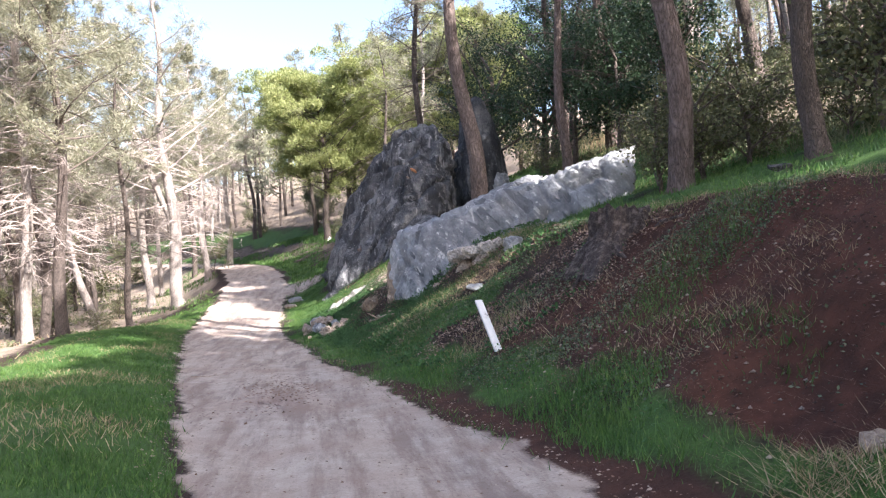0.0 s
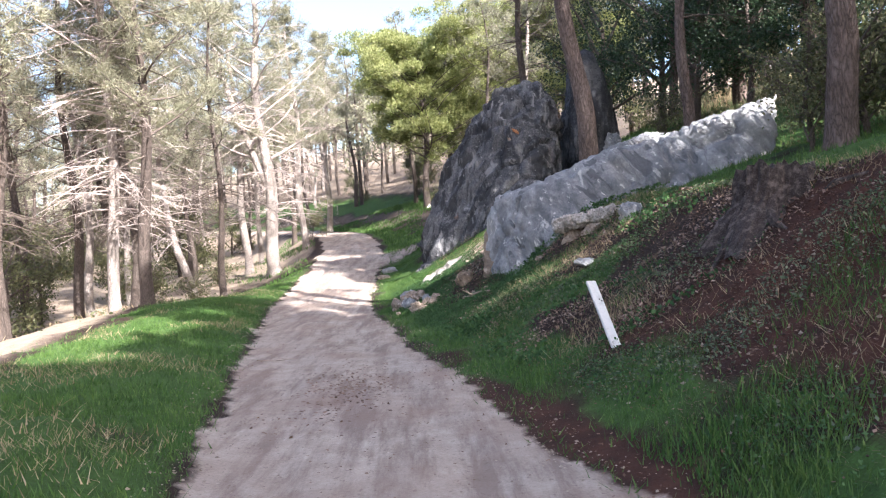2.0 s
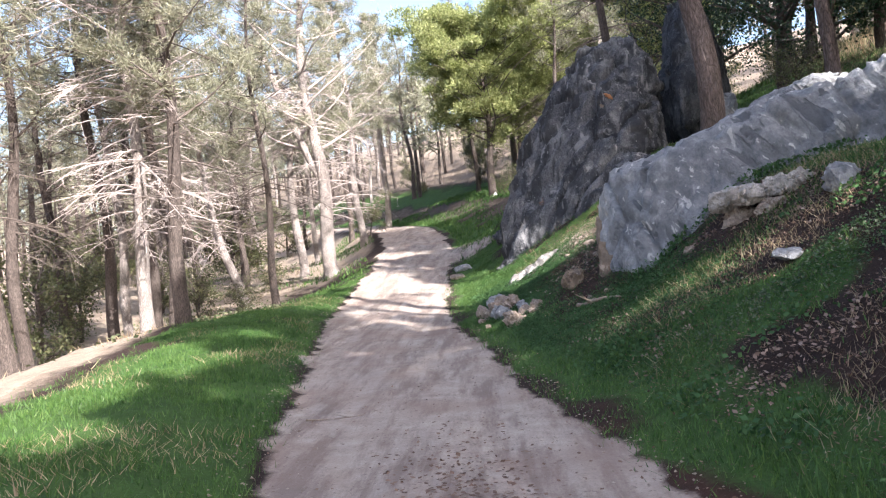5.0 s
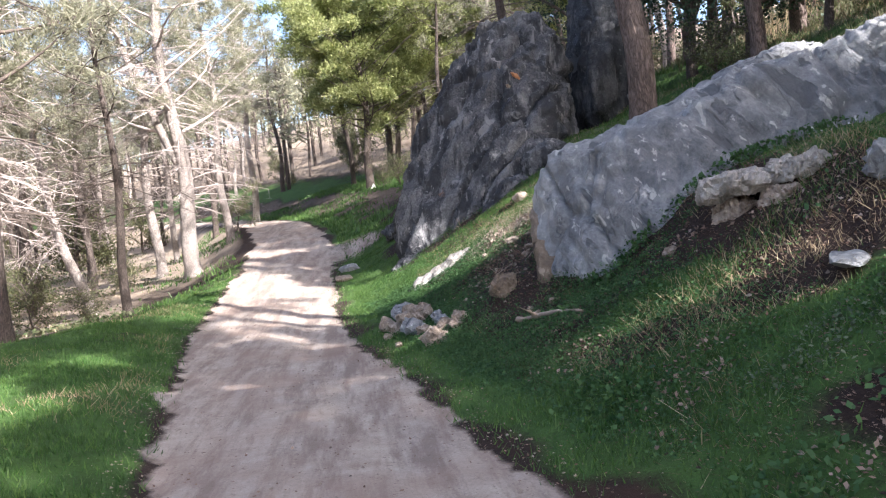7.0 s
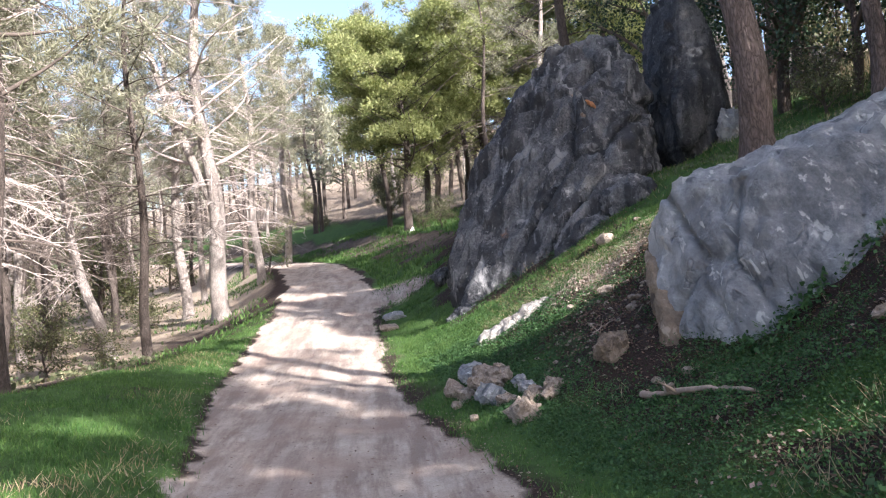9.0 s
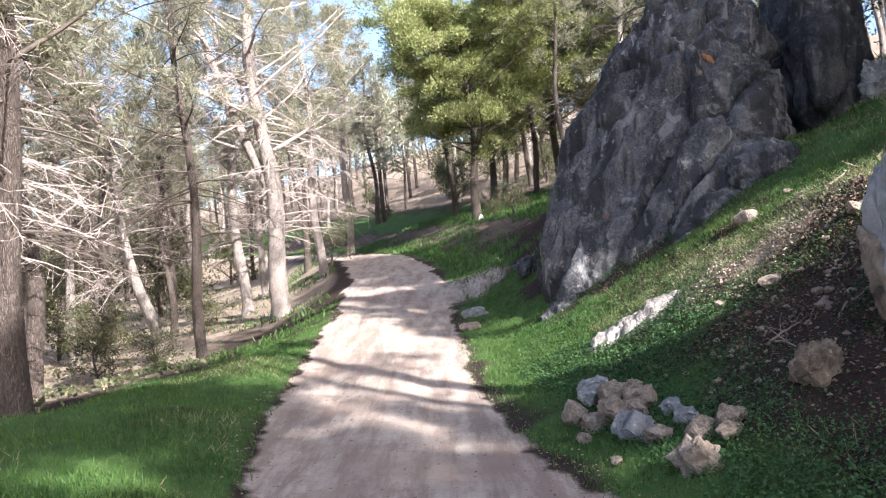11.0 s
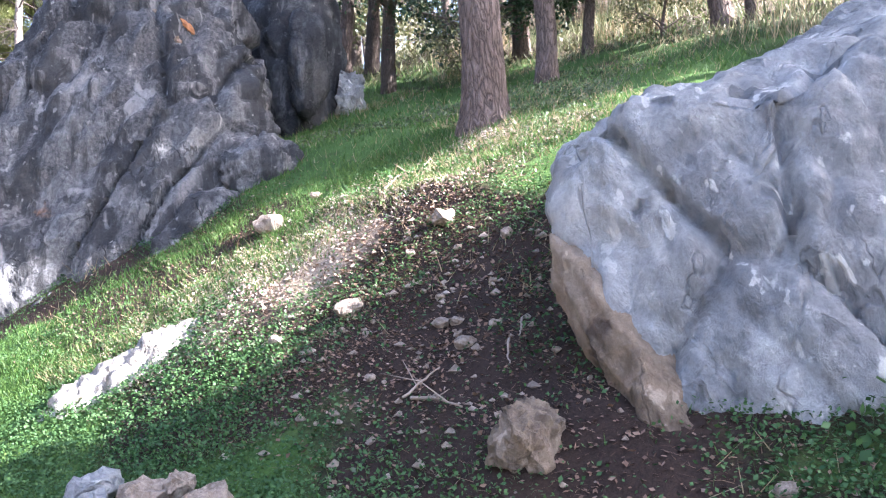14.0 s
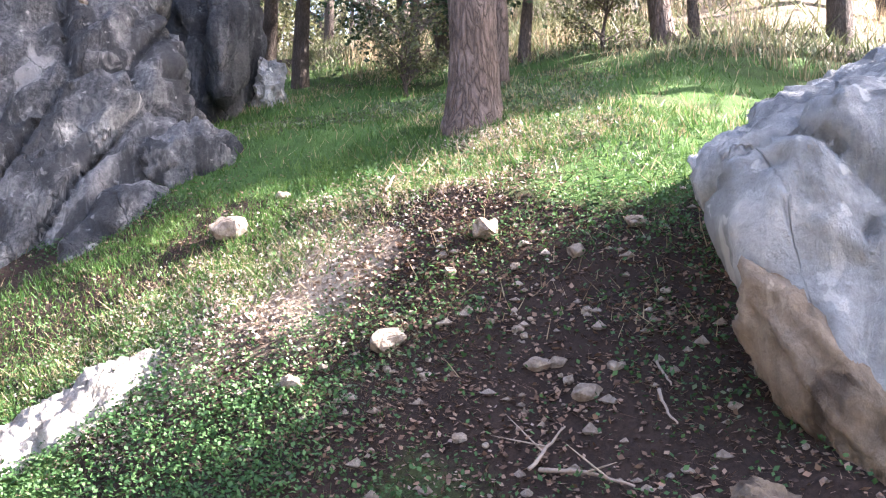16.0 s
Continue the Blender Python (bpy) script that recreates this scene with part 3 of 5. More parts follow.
def pine(seed, height, r0, bare, spread, bark, leaf, twig, clumps=12, puff=0.0, per=18, fork=0.0, bend=0.0, droop=0.0, dead=1.0, n_limbs=36, flat=0.0, label="", blade=(0.2, 0.011), top=0.45):
    """A pine at the origin. bare: height of the first live limb; dead: share of dead snags below it; fork: height of a second stem."""
    rnd, rs = random.Random(seed), np.random.RandomState(seed)
    tree = new("pine_tree")
    tagged(tree, label or "slender pine with a bare trunk and thin crown", "tree")
    verts, faces = [], []
    bx, by = rnd.uniform(-1, 1) * bend, rnd.uniform(-1, 1) * bend
    px, py = rnd.uniform(0, 6), rnd.uniform(0, 6)

    def stem(h):
        k = h / height
        return Vector((bx * k * k * height * 0.12 + 0.07 * math.sin(h * 0.8 + px) * min(h, 2), by * k * k * height * 0.12 + 0.07 * math.sin(h * 0.7 + py) * min(h, 2), h))

    def girth(h):
        return r0 * (1 - 0.82 * (h / height) ** 1.1) + 0.35 * r0 * max(0, 1 - h / 0.5) ** 2

    hs = [-0.6, 0.0, 0.15, 0.4, 0.8] + [0.8 + (height - 0.8) * k / 18 for k in range(1, 19)]
    tube([stem(h) for h in hs], [girth(max(h, 0)) for h in hs], 12, verts, faces, 0.06, rnd)
    tops = [(stem, height)]
    if fork:
        fa = rnd.uniform(0, 6.28)
        fd = Vector((math.cos(fa), math.sin(fa), 0)) if fork > 0 else Vector((-1, 0, 0))
        def stem2(h, f=abs(fork)):
            k = h - f
            return stem(f) + fd * (0.36 * k - 0.012 * k * k) + Vector((0, 0, k * 0.93))
        h2 = [abs(fork) - 0.1 + (height * 0.92 - abs(fork)) * k / 10 for k in range(11)]
        tube([stem2(h) for h in h2], [girth(h) * 0.68 for h in h2], 9, verts, faces, 0.06, rnd)
        tops.append((stem2, height * 0.92))
    mesh_object("trunk", verts, faces, bark, tree, smooth=True)
    bv, bf, cc, cd, tv, tf = [], [], [], [], [], []
    for k in range(n_limbs):
        which, ht = tops[k % len(tops)]
        h = bare + (ht * 0.99 - bare) * ((k + rnd.random()) / n_limbs) ** 0.85
        share = (h - bare) / max(ht - bare, 0.1)
        prof = (1 - share ** 2.2) * (0.55 + 0.45 * min(1, share * 3)) if not flat else (0.35 + 0.65 * math.sin(math.pi * min(1, share * 0.75 + 0.18)))
        ln = spread * max(prof, 0.22) * rnd.uniform(0.7, 1.15)
        a = k * 2.4 + rnd.uniform(-0.5, 0.5)
        rise = rnd.uniform(0.15, 0.6) - droop
        o = which(h)
        pts = []
        for j in range(6):
            t = j / 5
            pts.append(o + Vector((math.cos(a + 0.25 * math.sin(3 * t + k)) * ln * t, math.sin(a + 0.25 * math.sin(3 * t + k)) * ln * t, ln * t * rise + 0.18 * ln * t * t * (1 if not droop else -0.6))))
        rb = max(0.014, girth(h) * 0.32)
        tube(pts, [rb * (1 - 0.85 * j / 5) for j in range(6)], 6, bv, bf)
        for s in range(clumps):
            t = rnd.uniform(0.3, 1.0)
            p0 = pts[min(4, int(t * 5))].lerp(pts[min(5, int(t * 5) + 1)], t * 5 - int(t * 5) if t < 1 else 0)
            d = Vector((rnd.gauss(0, 1), rnd.gauss(0, 1), rnd.gauss(0.25 - droop, 0.5))).normalized()
            l2 = ln * rnd.uniform(0.1, 0.32)
            p1 = p0 + d * l2
            tube([p0, p0.lerp(p1, 0.55) + Vector((0, 0, 0.03)), p1], [0.008, 0.006, 0.003], 3, bv, bf)
            for q in (0.55, 0.8, 1.0):
                cc.append(p0.lerp(p1, q))
                cd.append(d + Vector((0, 0, top)))
    mesh_object("branch_work", bv, bf, twig, tree, smooth=True)
    if puff:
        tips = np.array([tuple(p) for p in cc[2::3]])
        around = rs.normal(0, 1, (len(tips) * per, 3))
        around /= np.linalg.norm(around, axis=1, keepdims=True)
        around[:, 2] = np.where(around[:, 2] < -0.3, -around[:, 2], around[:, 2])
        reach = np.repeat(puff * rs.uniform(0.6, 1.35, len(tips)), per) * rs.uniform(0.15, 1.0, len(around)) ** 0.4
        cc = np.repeat(tips, per, 0) + around * reach[:, None] * (1, 1, 0.75)
        cd, per = around * 1.6 + (0, 0, 0.4), 1
    v, f = needles(cc, cd, per, blade[0], blade[1], rs)
    mesh_object("crown", v, f, leaf, tree)
    if dead:
        for k in range(int(26 * dead)):
            h = rnd.uniform(bare * 0.52, bare + (height - bare) * 0.6)
            a, o = rnd.uniform(0, 6.28), stem(h)
            ln = rnd.uniform(0.6, 1.0) * spread * 0.75
            rise = rnd.uniform(-0.3, 0.25)
            pts = [o + Vector((math.cos(a) * ln * t, math.sin(a) * ln * t, ln * (rise * t - 0.25 * t * t))) for t in (0, 0.3, 0.65, 1)]
            tube(pts, [0.022, 0.016, 0.01, 0.004], 4, tv, tf)
            for s in range(9):
                t = rnd.uniform(0.25, 1)
                p0 = pts[min(2, int(t * 3))].lerp(pts[min(3, int(t * 3) + 1)], t * 3 % 1)
                d = Vector((math.cos(a) + rnd.gauss(0, 0.8), math.sin(a) + rnd.gauss(0, 0.8), rnd.gauss(-0.35, 0.4))).normalized()
                l2 = rnd.uniform(0.25, 0.7)
                pm = p0 + d * l2 * 0.5 + Vector((0, 0, -0.02))
                p1 = p0 + d * l2 + Vector((0, 0, -0.1))
                tube([p0, pm, p1], [0.007, 0.005, 0.002], 3, tv, tf)
                for w in range(3):
                    e = Vector((rnd.gauss(0, 1), rnd.gauss(0, 1), rnd.gauss(-0.4, 0.6))).normalized()
                    tube([pm.lerp(p1, w * 0.4), pm.lerp(p1, w * 0.4) + e * rnd.uniform(0.12, 0.3)], [0.004, 0.0015], 3, tv, tf)
        tagged(mesh_object("dead_wood", tv, tf, twig, tree), "bare grey dead twigs", kind="stuff")
    return tree


def put(tree, x, y, lean_x=0, lean_y=0, turn=0, sink=0.08):
    """Stand a tree on the ground, leaning by degrees towards -x and away."""
    tree.matrix_world = Matrix.Translation((x, y, float(ground_z(x, y)) - sink)) @ pose(0, 0, 0, lean_y, -lean_x) @ pose(0, 0, 0, 0, 0, turn)
    return tree


# bark tone carries the light here: pale trunks sunlit, dark ones shaded
PALE = "slender pine, sunlight put into its pale bark, with bare dead lower twigs"
put(pine(1, 13, 0.16, 4.6, 3.0, BARK_PALE_LIT, NEEDLE_PALE, TWIG, dead=3.2, label=PALE), -7.9, 23.6, 0)
put(pine(2, 12, 0.16, 4.8, 2.6, BARK_DARK_SHADED, NEEDLE_PALE, TWIG_DARK, dead=0.6, label="pine whose dark bark colour stands for its shade, among pale pines"), -8.3, 26.2, 1)
put(pine(3, 11, 0.17, 4.6, 2.8, BARK_PALE_LIT, NEEDLE_PALE, TWIG, dead=1.4, label="pale pine leaning strongly over the slope"), -9.0, 35.0, 14)
put(pine(4, 13, 0.2, 4.6, 3.0, BARK_PALE_LIT, NEEDLE_PALE, TWIG, dead=1.4, label=PALE), -8.1, 41, 3)
put(pine(5, 15, 0.29, 4.8, 4.4, BARK_PALE_LIT, NEEDLE_PALE, TWIG, fork=-3.6, dead=3.0, n_limbs=40, label="tall pale pine forking low into two stems"), -6.25, 37.5, 3)
put(pine(6, 12, 0.17, 4.4, 2.8, BARK_PALE_LIT, NEEDLE_PALE, TWIG, dead=1.2, label=PALE), -5.6, 42.6, 3)
put(pine(7, 12, 0.17, 4.2, 2.8, BARK_DARK_SHADED, NEEDLE_PALE, TWIG_DARK, dead=1.0, label="pine whose dark bark colour stands for its shade, among pale pines"), -6.7, 22.6, 0)
put(pine(8, 13, 0.2, 6.0, 2.6, BARK_PALE_LIT, NEEDLE_PALE, TWIG, dead=0.8, label=PALE), -5.8, 54.5, 0)
put(pine(20, 9.2, 0.22, 2.7, 4.7, BARK_DARK_SHADED, NEEDLE_LIME, TWIG_DARK, clumps=5, per=460, puff=0.72, dead=0.2, n_limbs=48, flat=1, blade=(0.15, 0.03), label="broad pine with a dense bright yellow-green crown"), 0.55, 49.5, 1)
put(pine(9, 13, 0.24, 8.0, 3.6, BARK_RED, NEEDLE_GREEN, TWIG_DARK, dead=0.5, n_limbs=30, label="stout red-barked pine standing above the slab"), 4.37, 21.7, 5)


def oak(seed, height, spread, leaf, n=5200, size=0.05, label="dense dark evergreen oak behind the boulders", name="oak_tree", low=0.15, bark=None):
    """A round-crowned evergreen: a crooked trunk, limbs and clumps of small flat leaves with gaps between."""
    rnd, rs = random.Random(seed), np.random.RandomState(seed)
    tree = tagged(new(name), label, "tree" if name.endswith("tree") else "shrub")
    tv, tf, c, axis = [], [], [], []
    n_l = 14
    r0 = height * 0.025
    tube([(0.05 * math.sin(k), 0.05 * math.cos(k), height * 0.6 * k / 5 - 0.2) for k in range(6)], [r0 * (1 - 0.13 * k) for k in range(6)], 8, tv, tf, 0.1, rnd)
    mesh_object("trunk", tv, tf, bark or BARK_DARK_SHADED, tree, smooth=True)
    bv, bf = [], []
    for k in range(n_l):
        h = height * (low + (0.6 - low) * rnd.random())
        a = k * 2.4 + rnd.uniform(-0.4, 0.4)
        o = Vector((0, 0, h))
        e = o + Vector((math.cos(a) * spread * rnd.uniform(0.5, 1), math.sin(a) * spread * rnd.uniform(0.5, 1), height * rnd.uniform(0.02, 0.42)))
        tube([o, o.lerp(e, 0.5) + Vector((0, 0, 0.12)), e], [r0 * 0.4, r0 * 0.25, 0.006], 5, bv, bf)
        for s in range(9):
            m = o.lerp(e, rnd.uniform(0.35, 1.05)) + Vector((rnd.gauss(0, 0.2), rnd.gauss(0, 0.2), rnd.gauss(0.05, 0.17))) * spread * 0.55
            tube([o.lerp(e, 0.6), m], [0.008, 0.003], 3, bv, bf)
            c.append(m)
    mesh_object("limb_work", bv, bf, TWIG_DARK, tree, smooth=True)
    c = np.array(c)
    pick = rs.randint(0, len(c), n)
    p = c[pick] + rs.normal(0, 1, (n, 3)) * spread * rs.uniform(0.06, 0.13, (n, 1))
    d1 = rs.normal(0, 1, (n, 3))
    d1 /= np.linalg.norm(d1, axis=1, keepdims=True)
    d2 = np.cross(d1, rs.normal(0, 1, (n, 3)))
    d2 /= np.linalg.norm(d2, axis=1, keepdims=True)
    sz = size * rs.uniform(0.6, 1.4, (n, 1))
    v = np.stack([p, p + d1 * sz * 0.5 + d2 * sz * 0.32, p + d1 * sz, p + d1 * sz * 0.5 - d2 * sz * 0.32], 1).reshape(-1, 3)
    mesh_object("crown", v, np.arange(4 * n).reshape(-1, 4), leaf, tree)
    return tree


# pines on the hillside above the bank
HILL = "tall pine with a bare plated trunk on the hillside"
put(pine(30, 15, 0.225, 9.0, 2.6, BARK_RED, NEEDLE_GREEN, TWIG_DARK, dead=0.7, n_limbs=30, label="stout plated pine trunk above the grassy bank"), 6.42, 13.7, 3)
stock = [pine(40 + k, 11 + 0.6 * k, 0.16 + 0.015 * k, 6.0 + 0.4 * k, 2.9, (BARK_RED, BARK_DARK_SHADED, BARK_RED, BARK_PALE_LIT)[k % 4], (NEEDLE_GREEN, NEEDLE_PALE, NEEDLE_GREEN)[k % 3], TWIG_DARK,
              clumps=8, per=10, dead=0.5, n_limbs=20, label=HILL, blade=(0.24, 0.015)) for k in range(4)]
# mostly dark bark and twigs, painting the shade deep among the trunks
pale_stock = [pine(60 + k, 11 + k, 0.13 + 0.015 * k, 5.0, 2.7, (BARK_DARK_SHADED, BARK_PALE_LIT, BARK_DARK_SHADED)[k % 3], NEEDLE_PALE, TWIG_DARK,
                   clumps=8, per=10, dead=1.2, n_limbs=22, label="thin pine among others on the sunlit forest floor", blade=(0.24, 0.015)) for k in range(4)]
shade_stock = [pine(50 + k, 12 + k, 0.17 + 0.02 * k, 6.0, 3.4, (BARK_RED, BARK_DARK_SHADED)[k % 2], NEEDLE_GREEN, TWIG_DARK, clumps=12, per=20, dead=0.8, n_limbs=28, label=HILL, blade=(0.26, 0.018)) for k in range(2)]
place_rnd = random.Random(5)


def scatter(kinds, group, spots, lean=2.5):
    for k, (x, y) in enumerate(spots):
        src = kinds[k % len(kinds)]
        m = Matrix.Translation((x, y, float(ground_z(x, y)) - 0.1)) @ pose(0, 0, 0, place_rnd.uniform(-2, 2), -place_rnd.uniform(0, 2 * lean)) @ pose(0, 0, 0, 0, 0, place_rnd.uniform(0, 360))
        t = src if k < len(kinds) else copy_thing(src, m)
        t.matrix_basis = m
        tagged(t, group=group)


def spread_spots(x0, x1, y0, y1, gap, n, keep=lambda x, y: True, seed=0):
    r, out = random.Random(seed), []
    for _ in range(n * 40):
        p = (r.uniform(x0, x1), r.uniform(y0, y1))
        if keep(*p) and all(math.hypot(p[0] - q[0], p[1] - q[1]) > gap for q in out):
            out.append(p)
            if len(out) == n:
                break
    return out


right_spots = [(7.4, 23.3), (14.9, 23.1), (9.6, 11.5), (11.5, 13.0), (12.8, 16.2), (15.7, 39.2), (8.8, 7.2), (13.0, 9.8), (9.2, 30.5)]
right_spots += spread_spots(10, 42, 4, 75, 2.6, 78, lambda x, y: x > 10.5 + max(0, 24 - y) * 0.1 and not (14 < y < 26 and x < 14) and all(math.hypot(x - a, y - b) > 2 for a, b in right_spots), 3)
right_spots += spread_spots(7.5, 26, -22, 5, 3.4, 14, seed=4)
# unseen pines sunward of the track thinned for light; dense ones added for shade
right_spots = [p for p in right_spots if p[0] < 0.7 * p[1] + 0.6 or p[1] > 14.5 or p[0] > 40]
scatter(shade_stock, "pines on the hillside", [(9.8, 25.8), (13.0, 27.0), (10.2, 22.0), (11.6, 19.8)])
scatter(stock, "pines on the hillside", right_spots + [(7.6, 11.4)])
# added pines out of view, placed by sun direction to shade bank and rocks
sun_block_stock = [pine(56, 12.5, 0.2, 5.4, 2.9, BARK_RED, NEEDLE_GREEN, TWIG_DARK, clumps=14, per=30, dead=0.3, n_limbs=40, label="unseen dense-crowned pine added on the hillside to cast shade", blade=(0.26, 0.022))]
scatter(sun_block_stock, "pines above the clearing", [(11.9, -5.3), (15.8, 0.4), (12.8, 13.6), (9.2, -6.2), (15.5, -5.3), (12.8, -8.0), (18.2, -0.8), (15.5, 11.8), (10.1, -8.9), (7.4, 6.4), (12.0, -2.6)], 1.0)
left_spots = spread_spots(-46, -9.5, 8, 85, 3.0, 84, lambda x, y: x < -10 - max(0, y - 45) * 0.25 and math.hypot(x + 9, y - 35) > 2.4, 6)
left_spots += [(-7.0, 31.5), (-10.5, 28.5), (-11.0, 24.0), (-9.6, 21.0), (-12.0, 19.5), (-8.6, 46.5), (-7.4, 50.5)]
scatter(pale_stock, "pines on the forest floor", left_spots)
far_spots = spread_spots(-26, 9, 58, 105, 3.2, 34, lambda x, y: abs(x - float(road_x(y))) > 3, 8) + [(-0.2, 57.5), (2.4, 55.0), (4.3, 46.5), (5.5, 40.5), (4.2, 31.6)]
scatter(pale_stock, "pines on the forest floor", far_spots)



def far_forest():
    """The wooded slopes in the distance, one mass of thin trunks and ragged crowns."""
    rnd, rs = random.Random(12), np.random.RandomState(12)
    spots = spread_spots(-95, 30, 70, 190, 4.0, 240, lambda x, y: abs(x - float(road_x(y))) > 3, 13) + spread_spots(-130, -48, -10, 80, 4.5, 110, seed=14) + spread_spots(42, 95, 0, 110, 4.5, 110, seed=15)
    tv, tf, cc, cd = [], [], [], []
    for x, y in spots:
        z, h = float(ground_z(x, y)), rnd.uniform(8, 13)
        tube([(x, y, z - 0.3), (x - 0.2, y, z + h * 0.5), (x - 0.4, y, z + h)], [0.17, 0.13, 0.04], 5, tv, tf)
        for k in range(26):
            t = rnd.uniform(0.35, 1.0)
            r = 2.6 * (1.15 - t) + 0.4
            a = rnd.uniform(0, 6.28)
            cc.append((x - 0.3 + r * math.cos(a) * rnd.random() ** 0.5, y + r * math.sin(a) * rnd.random() ** 0.5, z + h * t))
            cd.append((0, 0, 0.3))
    tagged(mesh_object("far_trunks", tv, tf, BARK_DARK_SHADED), "distant pine trunks on the wooded slopes", "trees", kind="stuff")
    v, f = needles(cc, cd, 12, 0.9, 0.09, rs, 1.2)
    tagged(mesh_object("far_crowns", v, f, NEEDLE_PALE), "distant grey-green pine crowns on the wooded slopes", "trees", kind="stuff")


far_forest()

# broad leafy pines beyond the boulder
lime = bpy.data.objects["pine_tree.008"]
for x, y, sc, rz in ((5.4, 56, 1.1, 100), (2.4, 63, 1.1, 210), (9.5, 51, 1.1, 300)):
    t = copy_thing(lime, Matrix.Translation((x, y, float(ground_z(x, y)) - 0.1)) @ pose(0, 0, 0, 0, 0, rz))
    t.scale = (sc, sc, sc)

# dark evergreens and shrubs
for k, (x, y, h, sp) in enumerate(((8.3, 25.4, 4.6, 1.9), (9.3, 23.9, 4.8, 2.0), (7.9, 27.4, 6.5, 2.6), (9.6, 25.6, 5.5, 2.2), (7.0, 31.5, 7.5, 2.8), (11.4, 28.0, 6.5, 2.6), (10.2, 21.6, 4.2, 1.8))):
    put(oak(100 + k, h, sp, LEAF_DARK, 9000, 0.085), x, y, 0, 0, 40 * k)
for k, (x, y, h, sp) in enumerate(((9.9, 30.4, 7.5, 3.0), (12.2, 34.0, 8.0, 3.2))):
    put(oak(106 + k, h, sp, LEAF_DARK, 9000, 0.085), x, y, 0, 0, 70 * k)
far_oak = [oak(110 + k, 5.0, 2.2, LEAF_SHRUB, 4200, 0.13, "bushy young evergreen among the hillside pines", "oak_tree", 0.05) for k in range(2)]
bush_spots = spread_spots(13, 34, 17, 62, 3.4, 15, lambda x, y: y < 30 or x > 8 + (y - 30) * 0.2, 21) + spread_spots(-30, -13, 22, 75, 4, 24, seed=22) + spread_spots(-9, 8, 64, 90, 4, 8, lambda x, y: abs(x - float(road_x(y))) > 4, 23)
for k, (x, y) in enumerate(bush_spots):
    m = Matrix.Translation((x, y, float(ground_z(x, y)) - 0.05)) @ pose(0, 0, 0, 0, 0, 80 * k)
    t = far_oak[k] if k < 2 else copy_thing(far_oak[k % 2], m)
    sc = 0.6 + 0.5 * ((k * 37) % 10) / 10
    t.matrix_basis = m @ Matrix.Diagonal((sc, sc, sc, 1))
# two unseen evergreens added only to shade the slab's upper end
for k, (x, y, sc) in enumerate(((10.5, 11.9, 0.8), (11.9, 10.2, 0.8))):
    m = Matrix.Translation((x, y, float(ground_z(x, y)) - 0.05)) @ pose(0, 0, 0, 0, 0, 50 * k)
    copy_thing(far_oak[k % 2], m).matrix_basis = m @ Matrix.Diagonal((sc, sc, sc, 1))
shrubs = [oak(120 + k, 1.9, 1.0, LEAF_SHRUB, 2600, 0.06, "loose leafy shrub on the grassy hillside", "shrub", 0.05) for k in range(3)]
# the largest shrubs are scaled up to shade the slab's upper end
for k, (x, y, sc) in enumerate(((8.1, 14.4, 1.25), (9.3, 13.0, 1.0), (10.4, 11.2, 1.9), (9.2, 12.0, 1.7), (7.2, 14.5, 1.35), (6.45, 14.75, 1.1), (7.6, 15.9, 1.0), (9.2, 15.6, 1.2), (11.0, 14.5, 1.2), (12.2, 12.0, 1.3), (8.6, 18.0, 0.9), (11.5, 17.6, 1.2), (9.8, 22.8, 0.9),
                                (13.5, 15, 1.3), (7.2, 24.7, 0.8), (-10.3, 33.5, 1.0), (-8.2, 31.8, 0.7), (-11.5, 37.0, 1.2), (-5.5, 44.6, 1.1), (-9.2, 39.5, 0.8), (1.6, 44.0, 0.9), (1.0, 46.5, 0.6), (3.3, 42.0, 0.8))):
    m = Matrix.Translation((x, y, float(ground_z(x, y)) - 0.05)) @ pose(0, 0, 0, 0, 0, 70 * k)
    t = shrubs[k] if k < 3 else copy_thing(shrubs[k % 3], m)
    t.matrix_basis = m @ Matrix.Diagonal((sc, sc, sc, 1))
    if x < 0:
        tagged(t, "small green shrub on the sunlit forest floor")

# ---- stones ----
RUBBLE = "rough tan and grey stone in a small heap by the track"
for k, (x, y, s, up, m_) in enumerate(((-0.1, 20.5, 0.34, 0.14, 0), (0.0, 20.1, 0.37, 0.16, 1), (-0.38, 20.05, 0.32, 0.08, 1), (-0.24, 19.75, 0.3, 0.06, 1), (-0.07, 19.1, 0.42, 0.1, 0), (0.12, 19.65, 0.34, 0.12, 1),
                                       (0.06, 18.9, 0.25, 0.06, 1), (0.28, 19.25, 0.22, 0.05, 0), (0.3, 18.95, 0.25, 0.05, 0), (0.29, 18.6, 0.28, 0.05, 1), (0.12, 18.12, 0.44, 0.06, 1), (0.5, 18.5, 0.24, 0.06, 1),
                                       (0.43, 18.35, 0.2, 0.03, 1), (-0.3, 18.75, 0.13, 0.03, 1), (-0.15, 19.5, 0.3, 0.2, 1), (0.0, 19.4, 0.28, 0.14, 1), (-0.2, 20.3, 0.26, 0.12, 0), (0.15, 20.0, 0.22, 0.14, 1), (-0.4, 19.5, 0.16, 0.03, 1))):
    stone("stone", RUBBLE, (x, y, float(ground_z(x, y)) + up), (s, s * 0.85, s * 0.72), 47 * k, (ROCK_GREY, ROCK_TAN)[m_], 200 + k, 0.3, 13, 15 * (k % 3) - 15, "stones of the heap")
SCREE = "pale stone lying on the bare earth of the bank"
